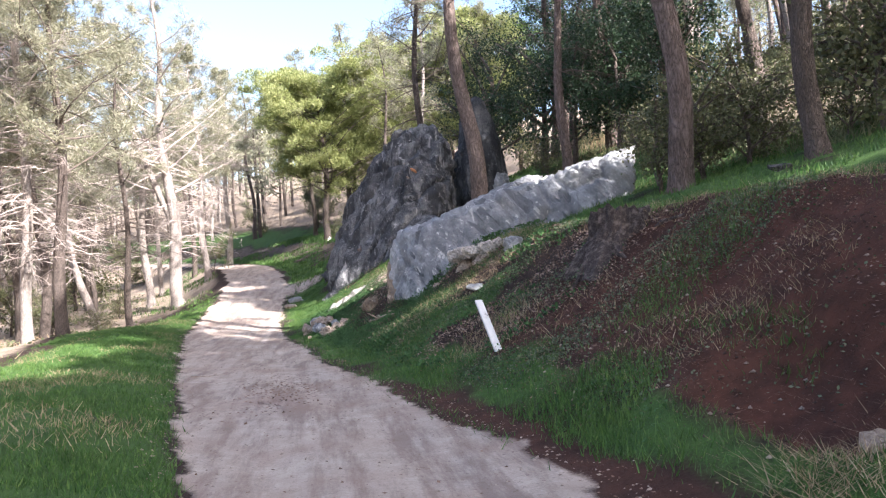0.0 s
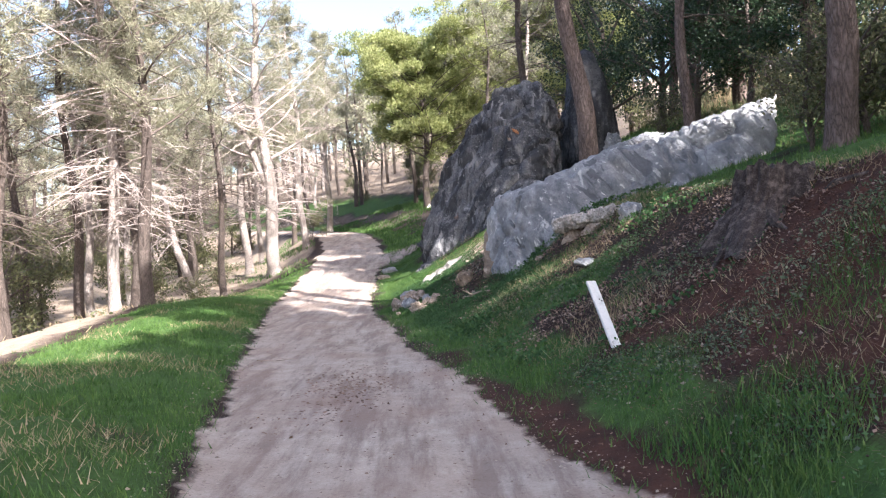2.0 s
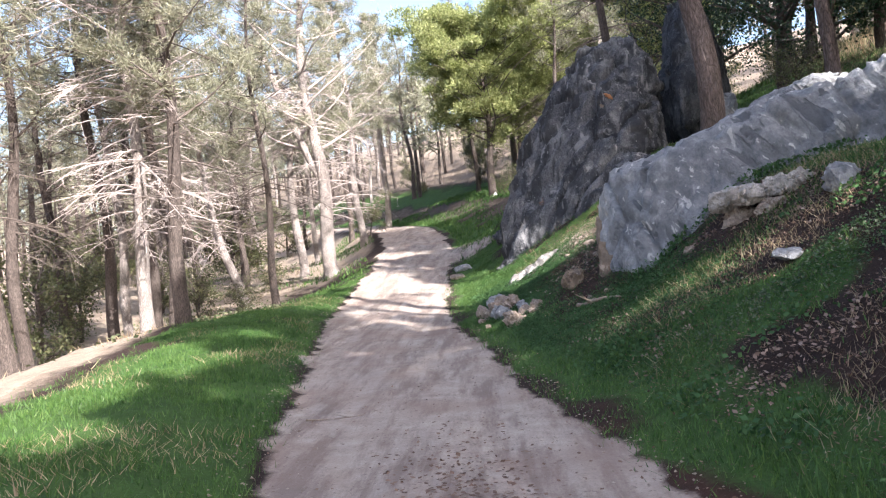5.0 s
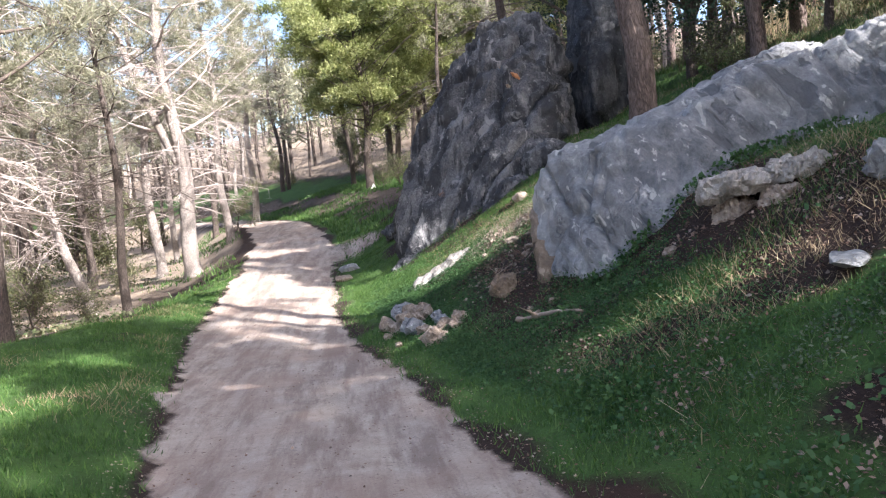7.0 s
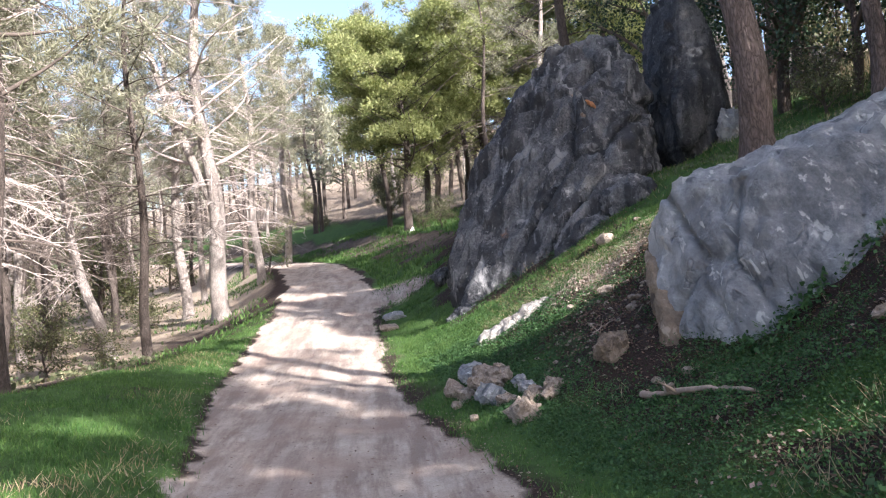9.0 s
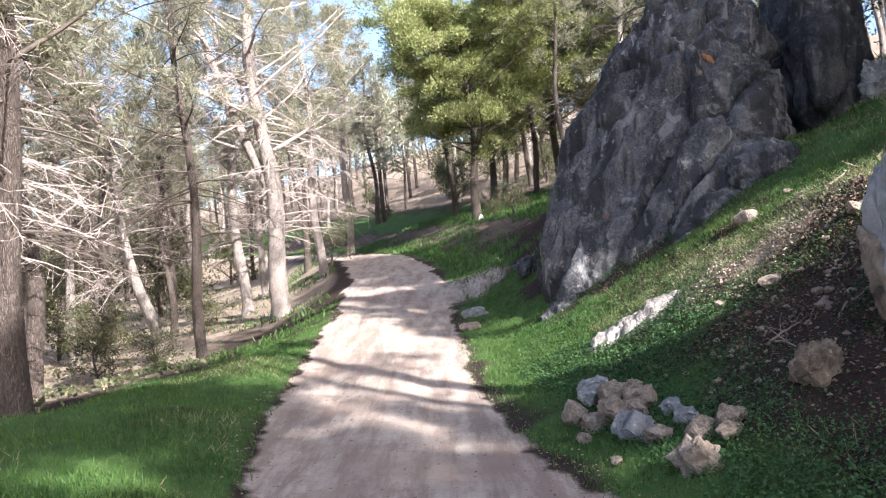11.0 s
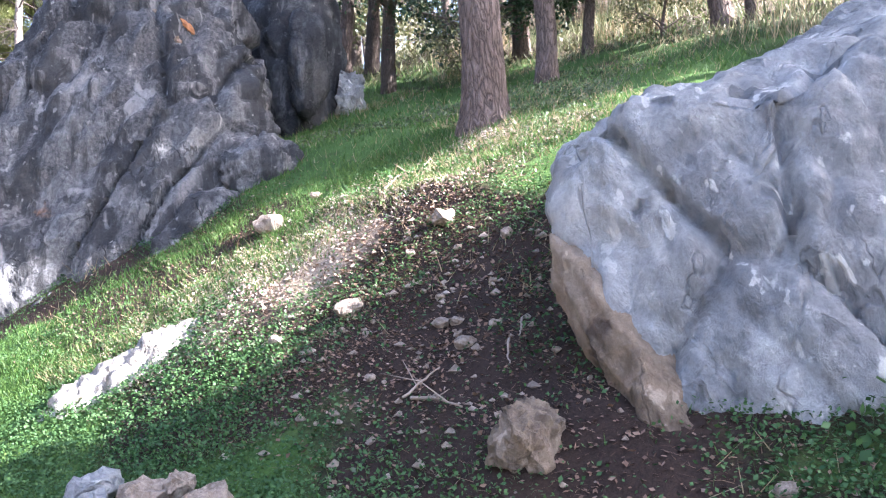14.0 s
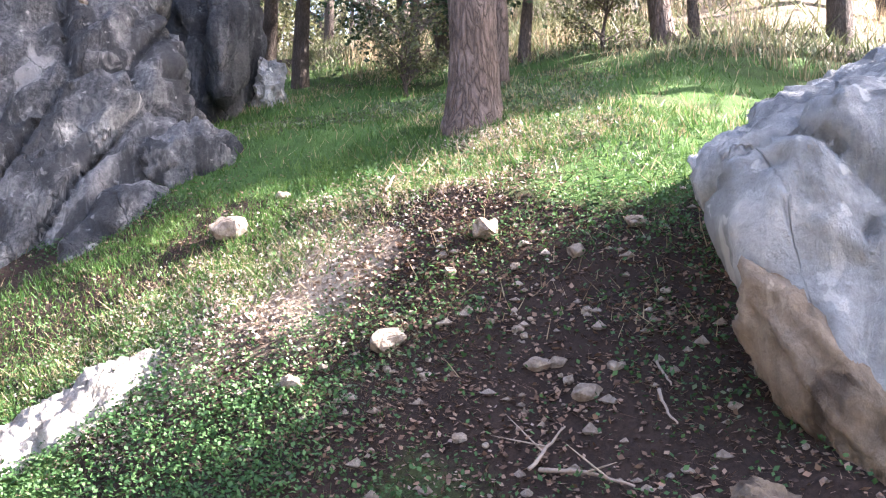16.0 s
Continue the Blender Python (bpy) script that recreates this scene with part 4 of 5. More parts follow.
for k, (x, y, s) in enumerate(((1.67, 20.5, 0.29), (1.28, 20.84, 0.17), (1.58, 19.25, 0.17), (2.51, 20.38, 0.27), (2.55, 19.77, 0.15), (2.82, 19.5, 0.15), (2.22, 20.45, 0.11), (1.68, 19.56, 0.16), (1.74, 19.48, 0.1),
                               (1.65, 19.38, 0.08), (1.78, 19.21, 0.09), (1.24, 19.72, 0.09), (1.17, 21.1, 0.11), (1.47, 20.79, 0.09), (2.76, 22.47, 0.15), (2.35, 20.07, 0.1), (2.0, 20.1, 0.07), (1.9, 19.8, 0.08),
                               (2.1, 19.5, 0.09), (1.2, 17.45, 0.15), (1.42, 17.3, 0.14), (2.22, 15.73, 0.2), (1.2, 17.17, 0.17), (2.28, 22.53, 0.36), (2.97, 4.1, 0.3), (1.5, 16.9, 0.12))):
    stone("stone", SCREE, (x, y, float(ground_z(x, y)) + s * 0.16), (s, s * 0.75, s * 0.6), 61 * k, ROCK_TAN, 240 + k, 0.2, 8, 10, "stones on the bank")
scree_rnd = random.Random(31)
for k in range(34):
    x, y = scree_rnd.gauss(1.75, 0.5), scree_rnd.gauss(19.75, 0.75)
    sz = scree_rnd.uniform(0.035, 0.085)
    stone("stone", SCREE, (x, y, float(ground_z(x, y)) + sz * 0.16), (sz, sz * 0.75, sz * 0.6), 61 * k, ROCK_TAN, 330 + k, 0.2, 4, 10, "stones on the bank")
stone("rock", "brown rock wedged under the slab's lower end", (1.08, 18.35, 0.8), (0.46, 0.36, 0.42), 25, ROCK_OCHRE, 271, 0.26, 20, 14)
def outcrop():
    bm = bmesh.new()
    lump(bm, [(0.05, 22.35, 0.3), (0.1, 22.1, 0.5), (0.15, 22.45, 0.75), (0.45, 21.85, 0.45), (0.45, 22.05, 0.9), (0.7, 22.35, 1.0), (0.95, 21.7, 0.8), (0.95, 21.9, 1.2),
              (1.35, 21.6, 1.05), (1.35, 21.75, 1.38), (1.2, 22.1, 1.3), (0.8, 22.4, 0.6)], 40, 0.22, 280, 0.3, 1, 0.8)
    tagged(part("rock", bm, ROCK_PALE, smooth=True), "low whitish outcrop in the grass below the boulder", "rock")


outcrop()
for k, (x, y, s, m_) in enumerate(((-0.86, 28.06, 0.62, ROCK_GREY), (-1.0, 27.0, 0.5, ROCK_TAN))):
    stone("rock", "flat rock half sunk in the grass by the track", (x, y, float(ground_z(x, y)) + 0.03), (s, s * 0.7, s * 0.4), 30 * k, m_, 290 + k, 0.15, 12)
stone("rock", "flat grey stone in the grassy bank", (2.58, 13.4, float(ground_z(2.58, 13.4)) + 0.03), (0.45, 0.3, 0.14), 20, ROCK_GREY, 296, 0.15, 10)
stone("rock", "flat grey stone in the hillside grass", (6.7, 11.0, float(ground_z(6.7, 11.0)) + 0.05), (0.5, 0.35, 0.14), 20, ROCK_DARK, 297, 0.15, 10)


def ledge_rock():
    """A layered rock below the slab: wide top plates overhanging narrower, undercut beds."""
    root = tagged(new("layered_rock"), "pale layered rock with dark undercut in front of the slab", "rock")
    along, out = Vector((0.75, -0.66, 0)).normalized(), Vector((-0.66, -0.75, 0)).normalized()
    beds = ((0.0, 0.75, -0.3, 0.34, 1.63, 1.88, 0.08), (0.12, 0.66, -0.3, 0.14, 1.2, 1.67, 0.05), (0.68, 1.2, -0.3, 0.2, 1.76, 1.98, 0.08), (0.64, 1.08, -0.3, 0.3, 1.42, 1.7, 0.12),
            (1.16, 1.5, -0.2, 0.1, 1.62, 1.84, 0.1))
    for k, (a0, a1, o0, o1, z0, z1, rise) in enumerate(beds):
        r = random.Random(400 + k)
        pts = []
        for a in (a0, 0.5 * (a0 + a1), a1):
            for o in (o0, o1):
                for z in (z0, z1):
                    lift = rise * (a - a0) / (a1 - a0)
                    p = Vector((2.5, 15.72, z + lift)) + along * (a + r.uniform(-0.06, 0.06)) + out * (o * (0.75 if a != 0.5 * (a0 + a1) else 1.0) + r.uniform(-0.05, 0.05))
                    pts.append(p + Vector((0, 0, r.uniform(-0.04, 0.04))))
        bm = bmesh.new()
        lump(bm, pts, 30, 0.17, 300 + k, 0.35, 1, 0.8)
        part("layer", bm, (ROCK_PALE, ROCK_TAN, ROCK_PALE, ROCK_TAN, ROCK_GREY)[k], root, smooth=False)
    return root


ledge_rock()
stone("rock", "dark angular rock beside the layered rock", (3.4, 14.1, float(ground_z(3.4, 14.1)) + 0.1), (0.5, 0.35, 0.4), 30, ROCK_GREY, 310, 0.22, 16, 25)
stone("rock", "dark jagged stone at the foot of the boulder", (0.35, 29.3, float(ground_z(0.35, 29.3)) + 0.15), (0.6, 0.5, 0.5), 0, ROCK_DARK, 311, 0.3, 14)


# ---- stump, post, sign, fallen wood ----
def stump(x, y, z):
    rnd = random.Random(9)
    root = tagged(new("tree_stump"), "dark rotten tree stump with splayed roots on the bank", "stump")
    root.location = (x, y, z)
    v, f = [], []
    n = 56
    rows = ((-0.4, 0.8), (-0.05, 0.55), (0.08, 0.44), (0.16, 0.4), (0.25, 0.38), (0.34, 0.37), (0.52, 0.35))
    for h, r in rows:
        for s in range(n):
            a = 2 * math.pi * s / n
            rr = r * (1 + 0.12 * math.sin(5 * a + 1) + 0.08 * math.sin(9 * a + h * 3) + 0.05 * math.sin(13 * a) + rnd.uniform(-0.06, 0.06))
            hh = h + (0.04 * math.sin(2 * a) + 0.02 * math.sin(7 * a) + rnd.uniform(-0.07, 0.03) if h > 0.5 else rnd.uniform(-0.02, 0.02))
            v.append((rr * math.cos(a), rr * math.sin(a), hh))
    for k in range(len(rows) - 1):
        for s in range(n):
            f.append((k * n + s, k * n + (s + 1) % n, (k + 1) * n + (s + 1) % n, (k + 1) * n + s))
    v.append((0, 0, 0.44))
    f += [((len(rows) - 1) * n + s, (len(rows) - 1) * n + (s + 1) % n, len(v) - 1) for s in range(n)]
    mesh_object("trunk_base", v, f, WOOD_DARK, root)
    for k in range(8):
        a = k * 0.8 + 0.2
        v, f = [], []
        ln = rnd.uniform(0.6, 1.0)
        pts = [(0.3 * math.cos(a), 0.3 * math.sin(a), 0.18), (0.45 * math.cos(a), 0.45 * math.sin(a), 0.0)]
        for t in (0.5, 1.0):
            q = (math.cos(a + 0.2 * t) * (0.45 + ln * t * 0.6), math.sin(a + 0.2 * t) * (0.45 + ln * t * 0.6))
            pts.append((q[0], q[1], float(ground_z(x + q[0], y + q[1])) - z + 0.01))
        tube(pts, [0.09, 0.07, 0.045, 0.012], 7, v, f, 0.12, rnd)
        mesh_object("root", v, f, WOOD_DARK, root)
    return root


stump(3.95, 10.3, 1.66)


def leaning_post():
    root = tagged(new("marker_post"), "leaning white-painted board post stuck in the bank", "post")
    foot, tip = Vector((2.035, 9.46, 0.49)), Vector((1.9, 9.9, 1.1))
    axis = (tip - foot).normalized()
    side = Vector((0.95, 0.3, 0)).normalized()
    side = (side - axis * side.dot(axis)).normalized()
    m = Matrix((side.to_4d(), axis.cross(side).to_4d(), axis.to_4d(), (0, 0, 0, 1))).transposed()
    for k in range(3):
        m[3][k] = 0
    m.translation = foot
    root.matrix_world = m
    bm = bmesh.new()
    bmesh.ops.create_cube(bm, size=1)
    bmesh.ops.scale(bm, verts=bm.verts, vec=(0.1, 0.028, 0.95))
    bmesh.ops.translate(bm, verts=bm.verts, vec=(0, 0, 0.265))
    bmesh.ops.bevel(bm, geom=bm.edges, offset=0.005, segments=2, affect="EDGES")
    part("board", bm, WHITE_PAINT, root)
    for h, dx in ((0.52, 0.01), (0.5, 0.03)):
        bm = bmesh.new()
        bmesh.ops.create_cone(bm, cap_ends=True, segments=10, radius1=0.008, radius2=0.006, depth=0.006)
        bmesh.ops.rotate(bm, verts=bm.verts, matrix=Matrix.Rotation(radians(90), 3, "X"))
        bmesh.ops.translate(bm, verts=bm.verts, vec=(dx, -0.016, h))
        part("nail", bm, WOOD_DARK, root, "dark rusty nail head")
    return root


leaning_post()
SIGN_FACE = rough_stuff("pale_sign_paint", (0.62, 0.6, 0.5), (0.78, 0.77, 0.7), 6, 0.5, 0.001)
SIGN_BLACK = rough_stuff("black_sign_print", (0.03, 0.03, 0.03), (0.07, 0.07, 0.07), 6, 0.5, 0.001)


def triangle_sign(x, y, z):
    root = tagged(new("warning_sign"), "small triangular pale sign with a dark pictogram on a short post", "sign")
    root.location = (x, y, z)
    def prism(points, y0, y1):
        bm = bmesh.new()
        a = [bm.verts.new((px, y0, pz)) for px, pz in points]
        b = [bm.verts.new((px, y1, pz)) for px, pz in points]
        bm.faces.new(a)
        bm.faces.new(b[::-1])
        for k in range(len(points)):
            bm.faces.new((a[k], b[k], b[(k + 1) % len(points)], a[(k + 1) % len(points)]))
        bmesh.ops.recalc_face_normals(bm, faces=bm.faces)
        return bm
    part("plate", prism([(-0.3, -0.25), (0.3, -0.25), (0, 0.3)], 0, 0.01), SIGN_FACE, root)
    part("pictogram", prism([(-0.1, -0.14), (0.1, -0.14), (0.07, 0.0), (-0.05, 0.02)], -0.006, -0.002), SIGN_BLACK, root, "dark pictogram")
    part("pole", prism([(-0.03, -1.3), (0.03, -1.3), (0.03, -0.2), (-0.03, -0.2)], 0.014, 0.06), WOOD_DARK, root, "dark wooden pole")


triangle_sign(0.62, 48.2, 3.75)
DEADWOOD = rough_stuff("bleached_deadwood", (0.14, 0.1, 0.075), (0.38, 0.3, 0.24), 6, 0.9, 0.006)


def branch(spots, r, seed, label, up=0.03, twigs=2):
    rnd = random.Random(seed)
    v, f = [], []
    pts = [Vector((x, y, float(ground_z(x, y)) + up + rnd.uniform(-0.01, 0.02))) for x, y in spots]
    dense = []
    for a, b in zip(pts, pts[1:]):
        dense += [a.lerp(b, k / 4) + Vector((rnd.uniform(-1, 1), rnd.uniform(-1, 1), rnd.uniform(-0.4, 0.6))) * r * 0.7 for k in range(4)]
    dense.append(pts[-1])
    tube(dense, [r * (1 - 0.6 * k / len(dense)) for k in range(len(dense))], 7, v, f, 0.12, rnd)
    for k in range(twigs):
        o = dense[rnd.randint(2, len(dense) - 2)]
        d = Vector((rnd.uniform(-1, 1), rnd.uniform(-1, 1), rnd.uniform(0.1, 0.5))) * 0.3
        tube([o, o + d * 0.5, o + d], [r * 0.5, r * 0.35, r * 0.12], 5, v, f, 0.1, rnd)
    return tagged(mesh_object("fallen_branch", v, f, DEADWOOD, smooth=True), label, "branch")


branch([(1.0, 17.25), (1.1, 17.0), (1.2, 16.7), (1.28, 16.4), (1.4, 16.0)], 0.035, 1, "bleached fallen branch on the earth below the slab", 0.05)
branch([(1.14, 19.3), (1.25, 19.28), (1.38, 19.26)], 0.009, 2, "thin dead twig on the bare earth")
branch([(1.17, 19.27), (1.16, 19.05), (1.15, 18.85)], 0.011, 3, "thin dead twig on the bare earth")
branch([(1.83, 19.02), (1.74, 18.95), (1.64, 18.88)], 0.008, 4, "thin pale root on the bare earth", 0.03, 0)
branch([(1.6, 18.92), (1.52, 18.86), (1.46, 18.79)], 0.008, 5, "thin pale root on the bare earth", 0.03, 0)
branch([(2.75, 21.4), (3.1, 21.6), (3.4, 21.5)], 0.013, 6, "dead branch lying in the grass by the pine", 0.02, 2)
branch([(-2.0, 12.9), (-1.75, 13.0), (-1.5, 13.05)], 0.008, 7, "thin twig lying at the edge of the track", 0.015, 1)

# ---- ground cover ----
cover = np.random.RandomState(77)


def cover_spots(n, x0, x1, y0, y1, share):
    x, y = cover.uniform(x0, x1, n), cover.uniform(y0, y1, n)
    keep = cover.rand(n) < share(x, y)
    return x[keep], y[keep]


def blades(name, x, y, height, width, mat_, label, category="grass", lean=0.45):
    n = len(x)
    z = ground_z(x, y)
    a = cover.uniform(0, 6.283, n)
    h = height * cover.uniform(0.5, 1.35, n)
    dx, dy = cover.normal(0, lean, n) * h, cover.normal(0, lean, n) * h
    w = width * cover.uniform(0.6, 1.4, n)
    c, s = np.cos(a) * w, np.sin(a) * w
    v = np.stack([np.stack([x - c, y - s, z - 0.01], 1), np.stack([x + c, y + s, z - 0.01], 1), np.stack([x + dx, y + dy, z + h], 1)], 1).reshape(-1, 3)
    return tagged(mesh_object(name, v, np.arange(3 * n).reshape(-1, 3), mat_), label, category, kind="stuff")


def flakes(name, x, y, size, lift, mat_, label, category, tilt=0.5):
    n = len(x)
    z = ground_z(x, y) + lift * cover.uniform(0.3, 1.2, n)
    d1 = np.stack([cover.normal(0, 1, n), cover.normal(0, 1, n), cover.normal(0, tilt, n)], 1)
    d1 /= np.linalg.norm(d1, axis=1, keepdims=True)
    up = np.stack([cover.normal(0, tilt, n), cover.normal(0, tilt, n), np.ones(n)], 1)
    d2 = np.cross(d1, up)
    d2 /= np.linalg.norm(d2, axis=1, keepdims=True)
    s = size * cover.uniform(0.6, 1.4, (n, 1))
    p = np.stack([x, y, z], 1)
    v = np.stack([p - d1 * s * 0.5, p + d2 * s * 0.33, p + d1 * s * 0.5, p - d2 * s * 0.33], 1).reshape(-1, 3)
    return tagged(mesh_object(name, v, np.arange(4 * n).reshape(-1, 4), mat_), label, category, kind="stuff")


def patchy(x, y, seed, scale, lo=-0.2, hi=0.5):
    return smoothstep(lo, hi, wave_noise(x, y, seed, scale))


grass_share = lambda x, y: zones(x, y)[1]
lane_side = lambda x, y: y - 22.5 + 0.62 * (x - 1)
off_lane = lambda x, y: 1 - 0.85 * smoothstep(-0.55, -0.1, lane_side(x, y)) * (1 - smoothstep(1.6, 2.4, lane_side(x, y))) * smoothstep(-1.2, -0.4, x)
bare_earth = lambda x, y: np.clip(1 - 1.05 * np.exp(-(((x - 1.65) / 1.0) ** 2 + ((y - 19.5) / 1.25) ** 2) ** 1.5) - 0.9 * np.exp(-(((x - 1.2) / 0.6) ** 2 + ((y - 17.8) / 0.8) ** 2)), 0.04, 1)
x, y = cover_spots(560000, -6.5, 5.5, 3, 33, lambda x, y: grass_share(x, y) * bare_earth(x, y) * (0.2 + 0.8 * patchy(x, y, 31, 2.5, -0.5, 0.4)))
blades("grass", x, y, 0.055, 0.0055, GRASS, "short green grass on the verges and bank")
x, y = cover_spots(90000, 3.2, 15, 9, 31, lambda x, y: grass_share(x, y) * (0.3 + 0.7 * patchy(x, y, 32, 1.2)))
blades("hillside_grass", x, y, 0.09, 0.009, GRASS, "longer green grass on the terrace above the bank")
x, y = cover_spots(70000, -9, 9, 30, 62, lambda x, y: np.maximum(grass_share(x, y), 0.45 * patchy(x, y, 33, 0.8)) * (np.abs(offset(x, y)) > 1.5))
blades("far_grass", x, y, 0.14, 0.02, GRASS, "patchy green grass along the far track")
bank_share = lambda x, y: smoothstep(1.7, 2.2, offset(x, y)) * (1 - smoothstep(5.2, 6.2, offset(x, y)))
x, y = cover_spots(230000, -1.5, 5.5, 4, 26, lambda x, y: off_lane(x, y) * bank_share(x, y) * bare_earth(x, y) * patchy(x, y, 34, 2.2, 0.05, 0.6) * (1 - 0.7 * smoothstep(-0.15, 0.3, wave_noise(x, y, 15, 1.7))) * (1 - 0.75 * zones(x, y)[3]))
flakes("clover", x, y, 0.027, 0.07, CLOVER, "low leafy clover and weeds on the bank", "weeds")
x, y = cover_spots(90000, 1.0, 7.0, 3, 24, lambda x, y: bank_share(x, y) * 0.8 * (1 - grass_share(x, y) * 0.7) * smoothstep(5.0, 8.5, y))
flakes("leaf_litter", x, y, 0.028, 0.015, DEAD_LEAF, "brown dead leaves scattered on the bare bank", "leaves", 0.35)
x, y = cover_spots(20000, 0.5, 8.0, 7.5, 28, lambda x, y: bank_share(x, y) * patchy(x, y, 36, 1.8, 0.1, 0.7))
blades("dry_grass", x, y, 0.11, 0.004, STRAW, "dry straw-coloured grass on the bank", "grass", 0.9)
x, y = cover_spots(5500, 8.5, 14, 19, 31, lambda x, y: patchy(x, y, 37, 0.9, 0.0, 0.6))
blades("tall_dry_grass", x, y, 0.5, 0.007, STRAW, "tall dry grass stems under the hillside pines", "grass", 0.25)
x, y = cover_spots(26000, -22, -3.5, 12, 60, lambda x, y: 0.5 * smoothstep(4, 5, -offset(x, y)) * patchy(x, y, 38, 1.0, -0.2, 0.6))
blades("forest_floor_grass", x, y, 0.13, 0.013, STRAW, "sparse dry grass on the sunlit forest floor", "grass", 0.7)


def pebbles(name, x, y, size, mat_, label):
    n = len(x)
    z = ground_z(x, y)
    s = size * cover.uniform(0.4, 1.5, n) ** 1.5
    base = np.array([(1, 0, 0), (0.2, 0.9, 0), (-0.9, 0.2, 0), (-0.1, -0.8, 0), (0.1, 0.05, 0.75), (0, 0, -0.6)])
    f = np.array([(0, 1, 4), (1, 2, 4), (2, 3, 4), (3, 0, 4), (1, 0, 5), (2, 1, 5), (3, 2, 5), (0, 3, 5)])
    a = cover.uniform(0, 6.283, n)
    jit = cover.uniform(0.7, 1.3, (n, 6, 3))
    b = base[None] * jit
    px = b[..., 0] * np.cos(a)[:, None] - b[..., 1] * np.sin(a)[:, None]
    py = b[..., 0] * np.sin(a)[:, None] + b[..., 1] * np.cos(a)[:, None]
    v = np.stack([x[:, None] + px * s[:, None], y[:, None] + py * s[:, None], z[:, None] + b[..., 2] * s[:, None] * 0.8], 2).reshape(-1, 3)
    return tagged(mesh_object(name, v, (f[None] + 6 * np.arange(n)[:, None, None]).reshape(-1, 3), mat_), label, "pebbles", kind="stuff")


x, y = cover_spots(16000, -5, 3, 4, 32, lambda x, y: (np.abs(offset(x, y)) < 1.5) * (0.15 + 0.85 * smoothstep(0.7, 1.3, np.abs(offset(x, y)))))
pebbles("track_gravel", x, y, 0.012, ROCK_TAN, "fine pale gravel along the edges of the track")
x, y = cover_spots(2600, 0.8, 5.5, 4, 25, lambda x, y: bank_share(x, y) * (1 - grass_share(x, y)) * 0.7)
pebbles("bank_pebbles", x, y, 0.018, ROCK_TAN, "small pale pebbles in the brown earth of the bank")
x, y = cover_spots(9000, -2.5, 2.5, 4, 20, lambda x, y: np.exp(-((offset(x, y) - 1.45) / 0.25) ** 2))
flakes("track_edge_litter", x, y, 0.024, 0.012, DEAD_LEAF, "dark dead leaves and needles along the track's edge", "leaves", 0.25)

x, y = cover_spots(150000, 0.0, 5.0, 16.0, 25.5, lambda x, y: off_lane(x, y) * bank_share(x, y) * bare_earth(x, y) * (0.12 + 0.88 * patchy(x, y, 41, 3.1, 0.0, 0.5)))
flakes("small_weeds", x, y, 0.022, 0.05, CLOVER, "small-leaved weeds in tufts on the bank", "weeds", 0.7)
# densest along the sun strip, so the scraps lighten it too
x, y = cover_spots(42000, 0.3, 4.6, 16.5, 24.0, lambda x, y: bank_share(x, y) * patchy(x, y, 42, 2.0, 0.0, 0.8) * (0.25 + 0.75 * np.exp(-((y - 21.6 + 0.25 * x) / 0.9) ** 2)))
flakes("dry_leaf_scraps", x, y, 0.028, 0.012, DRY_LEAF, "pale pinkish-brown dry leaf scraps on the bank", "leaves", 0.5)
x, y = cover_spots(40000, 1.5, 5.5, 3.5, 13, lambda x, y: bank_share(x, y) * (0.15 + 0.85 * smoothstep(6, 9, y)) * patchy(x, y, 43, 1.6, -0.1, 0.5))
flakes("bank_weeds", x, y, 0.03, 0.06, CLOVER_GREY, "greyish green weeds on the red bank", "weeds", 0.8)
x, y = cover_spots(60000, 8.5, 24, 12, 44, lambda x, y: 0.25 + 0.75 * patchy(x, y, 44, 0.8))
blades("hillside_undergrowth", x, y, 0.24, 0.016, UNDER, "greyish green undergrowth on the hillside under the pines", "grass", 0.6)
x, y = cover_spots(40000, -26, -5, 20, 75, lambda x, y: smoothstep(3.5, 4.5, -offset(x, y)) * patchy(x, y, 45, 0.6, 0.1, 0.6))
flakes("forest_floor_weeds", x, y, 0.11, 0.16, UNDER, "low green weeds on the sunlit forest floor", "weeds", 0.8)
x, y = cover_spots(26000, -3.5, 1.5, 4, 30, lambda x, y: np.exp(-((np.abs(offset(x, y)) - 1.3) / 0.1) ** 2))
blades("verge_tufts", x, y, 0.06, 0.006, GRASS, "grass tufts growing over the edges of the track", "grass", 0.8)
x, y = cover_spots(40000, -5.5, -1.5, 4, 30, lambda x, y: smoothstep(1.3, 1.6, -offset(x, y)) * patchy(x, y, 47, 1.4, 0.0, 0.7) * 0.7)
blades("dry_verge_grass", x, y, 0.07, 0.005, STRAW, "dry straw mixed into the grass of the verge", "grass", 0.9)
x, y = cover_spots(70000, 0.6, 5.2, 4, 24, lambda x, y: bank_share(x, y) * (0.3 + 0.7 * patchy(x, y, 51, 2.4)))
blades("needle_litter", x, y, 0.02, 0.0028, NEEDLE_DRY, "brown fallen pine needles on the bare bank", "needles", 3.2)
# pale leaves heighten the painted sun strip
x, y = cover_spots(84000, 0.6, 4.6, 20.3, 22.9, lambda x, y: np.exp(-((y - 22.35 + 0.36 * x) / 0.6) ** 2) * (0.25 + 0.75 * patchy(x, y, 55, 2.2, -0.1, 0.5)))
flakes("sun_strip_litter", x, y, 0.024, 0.025, LEAF_SUN_PALE, "dry leaves, their pale tone painting the sunlit strip below the pine", "leaves", 0.6)
x, y = cover_spots(5200, 1.7, 4.6, 15.7, 17.3, lambda x, y: np.exp(-((y - 16.95 + 0.16 * (x - 1.8)) / 0.22) ** 2) * 0.9)
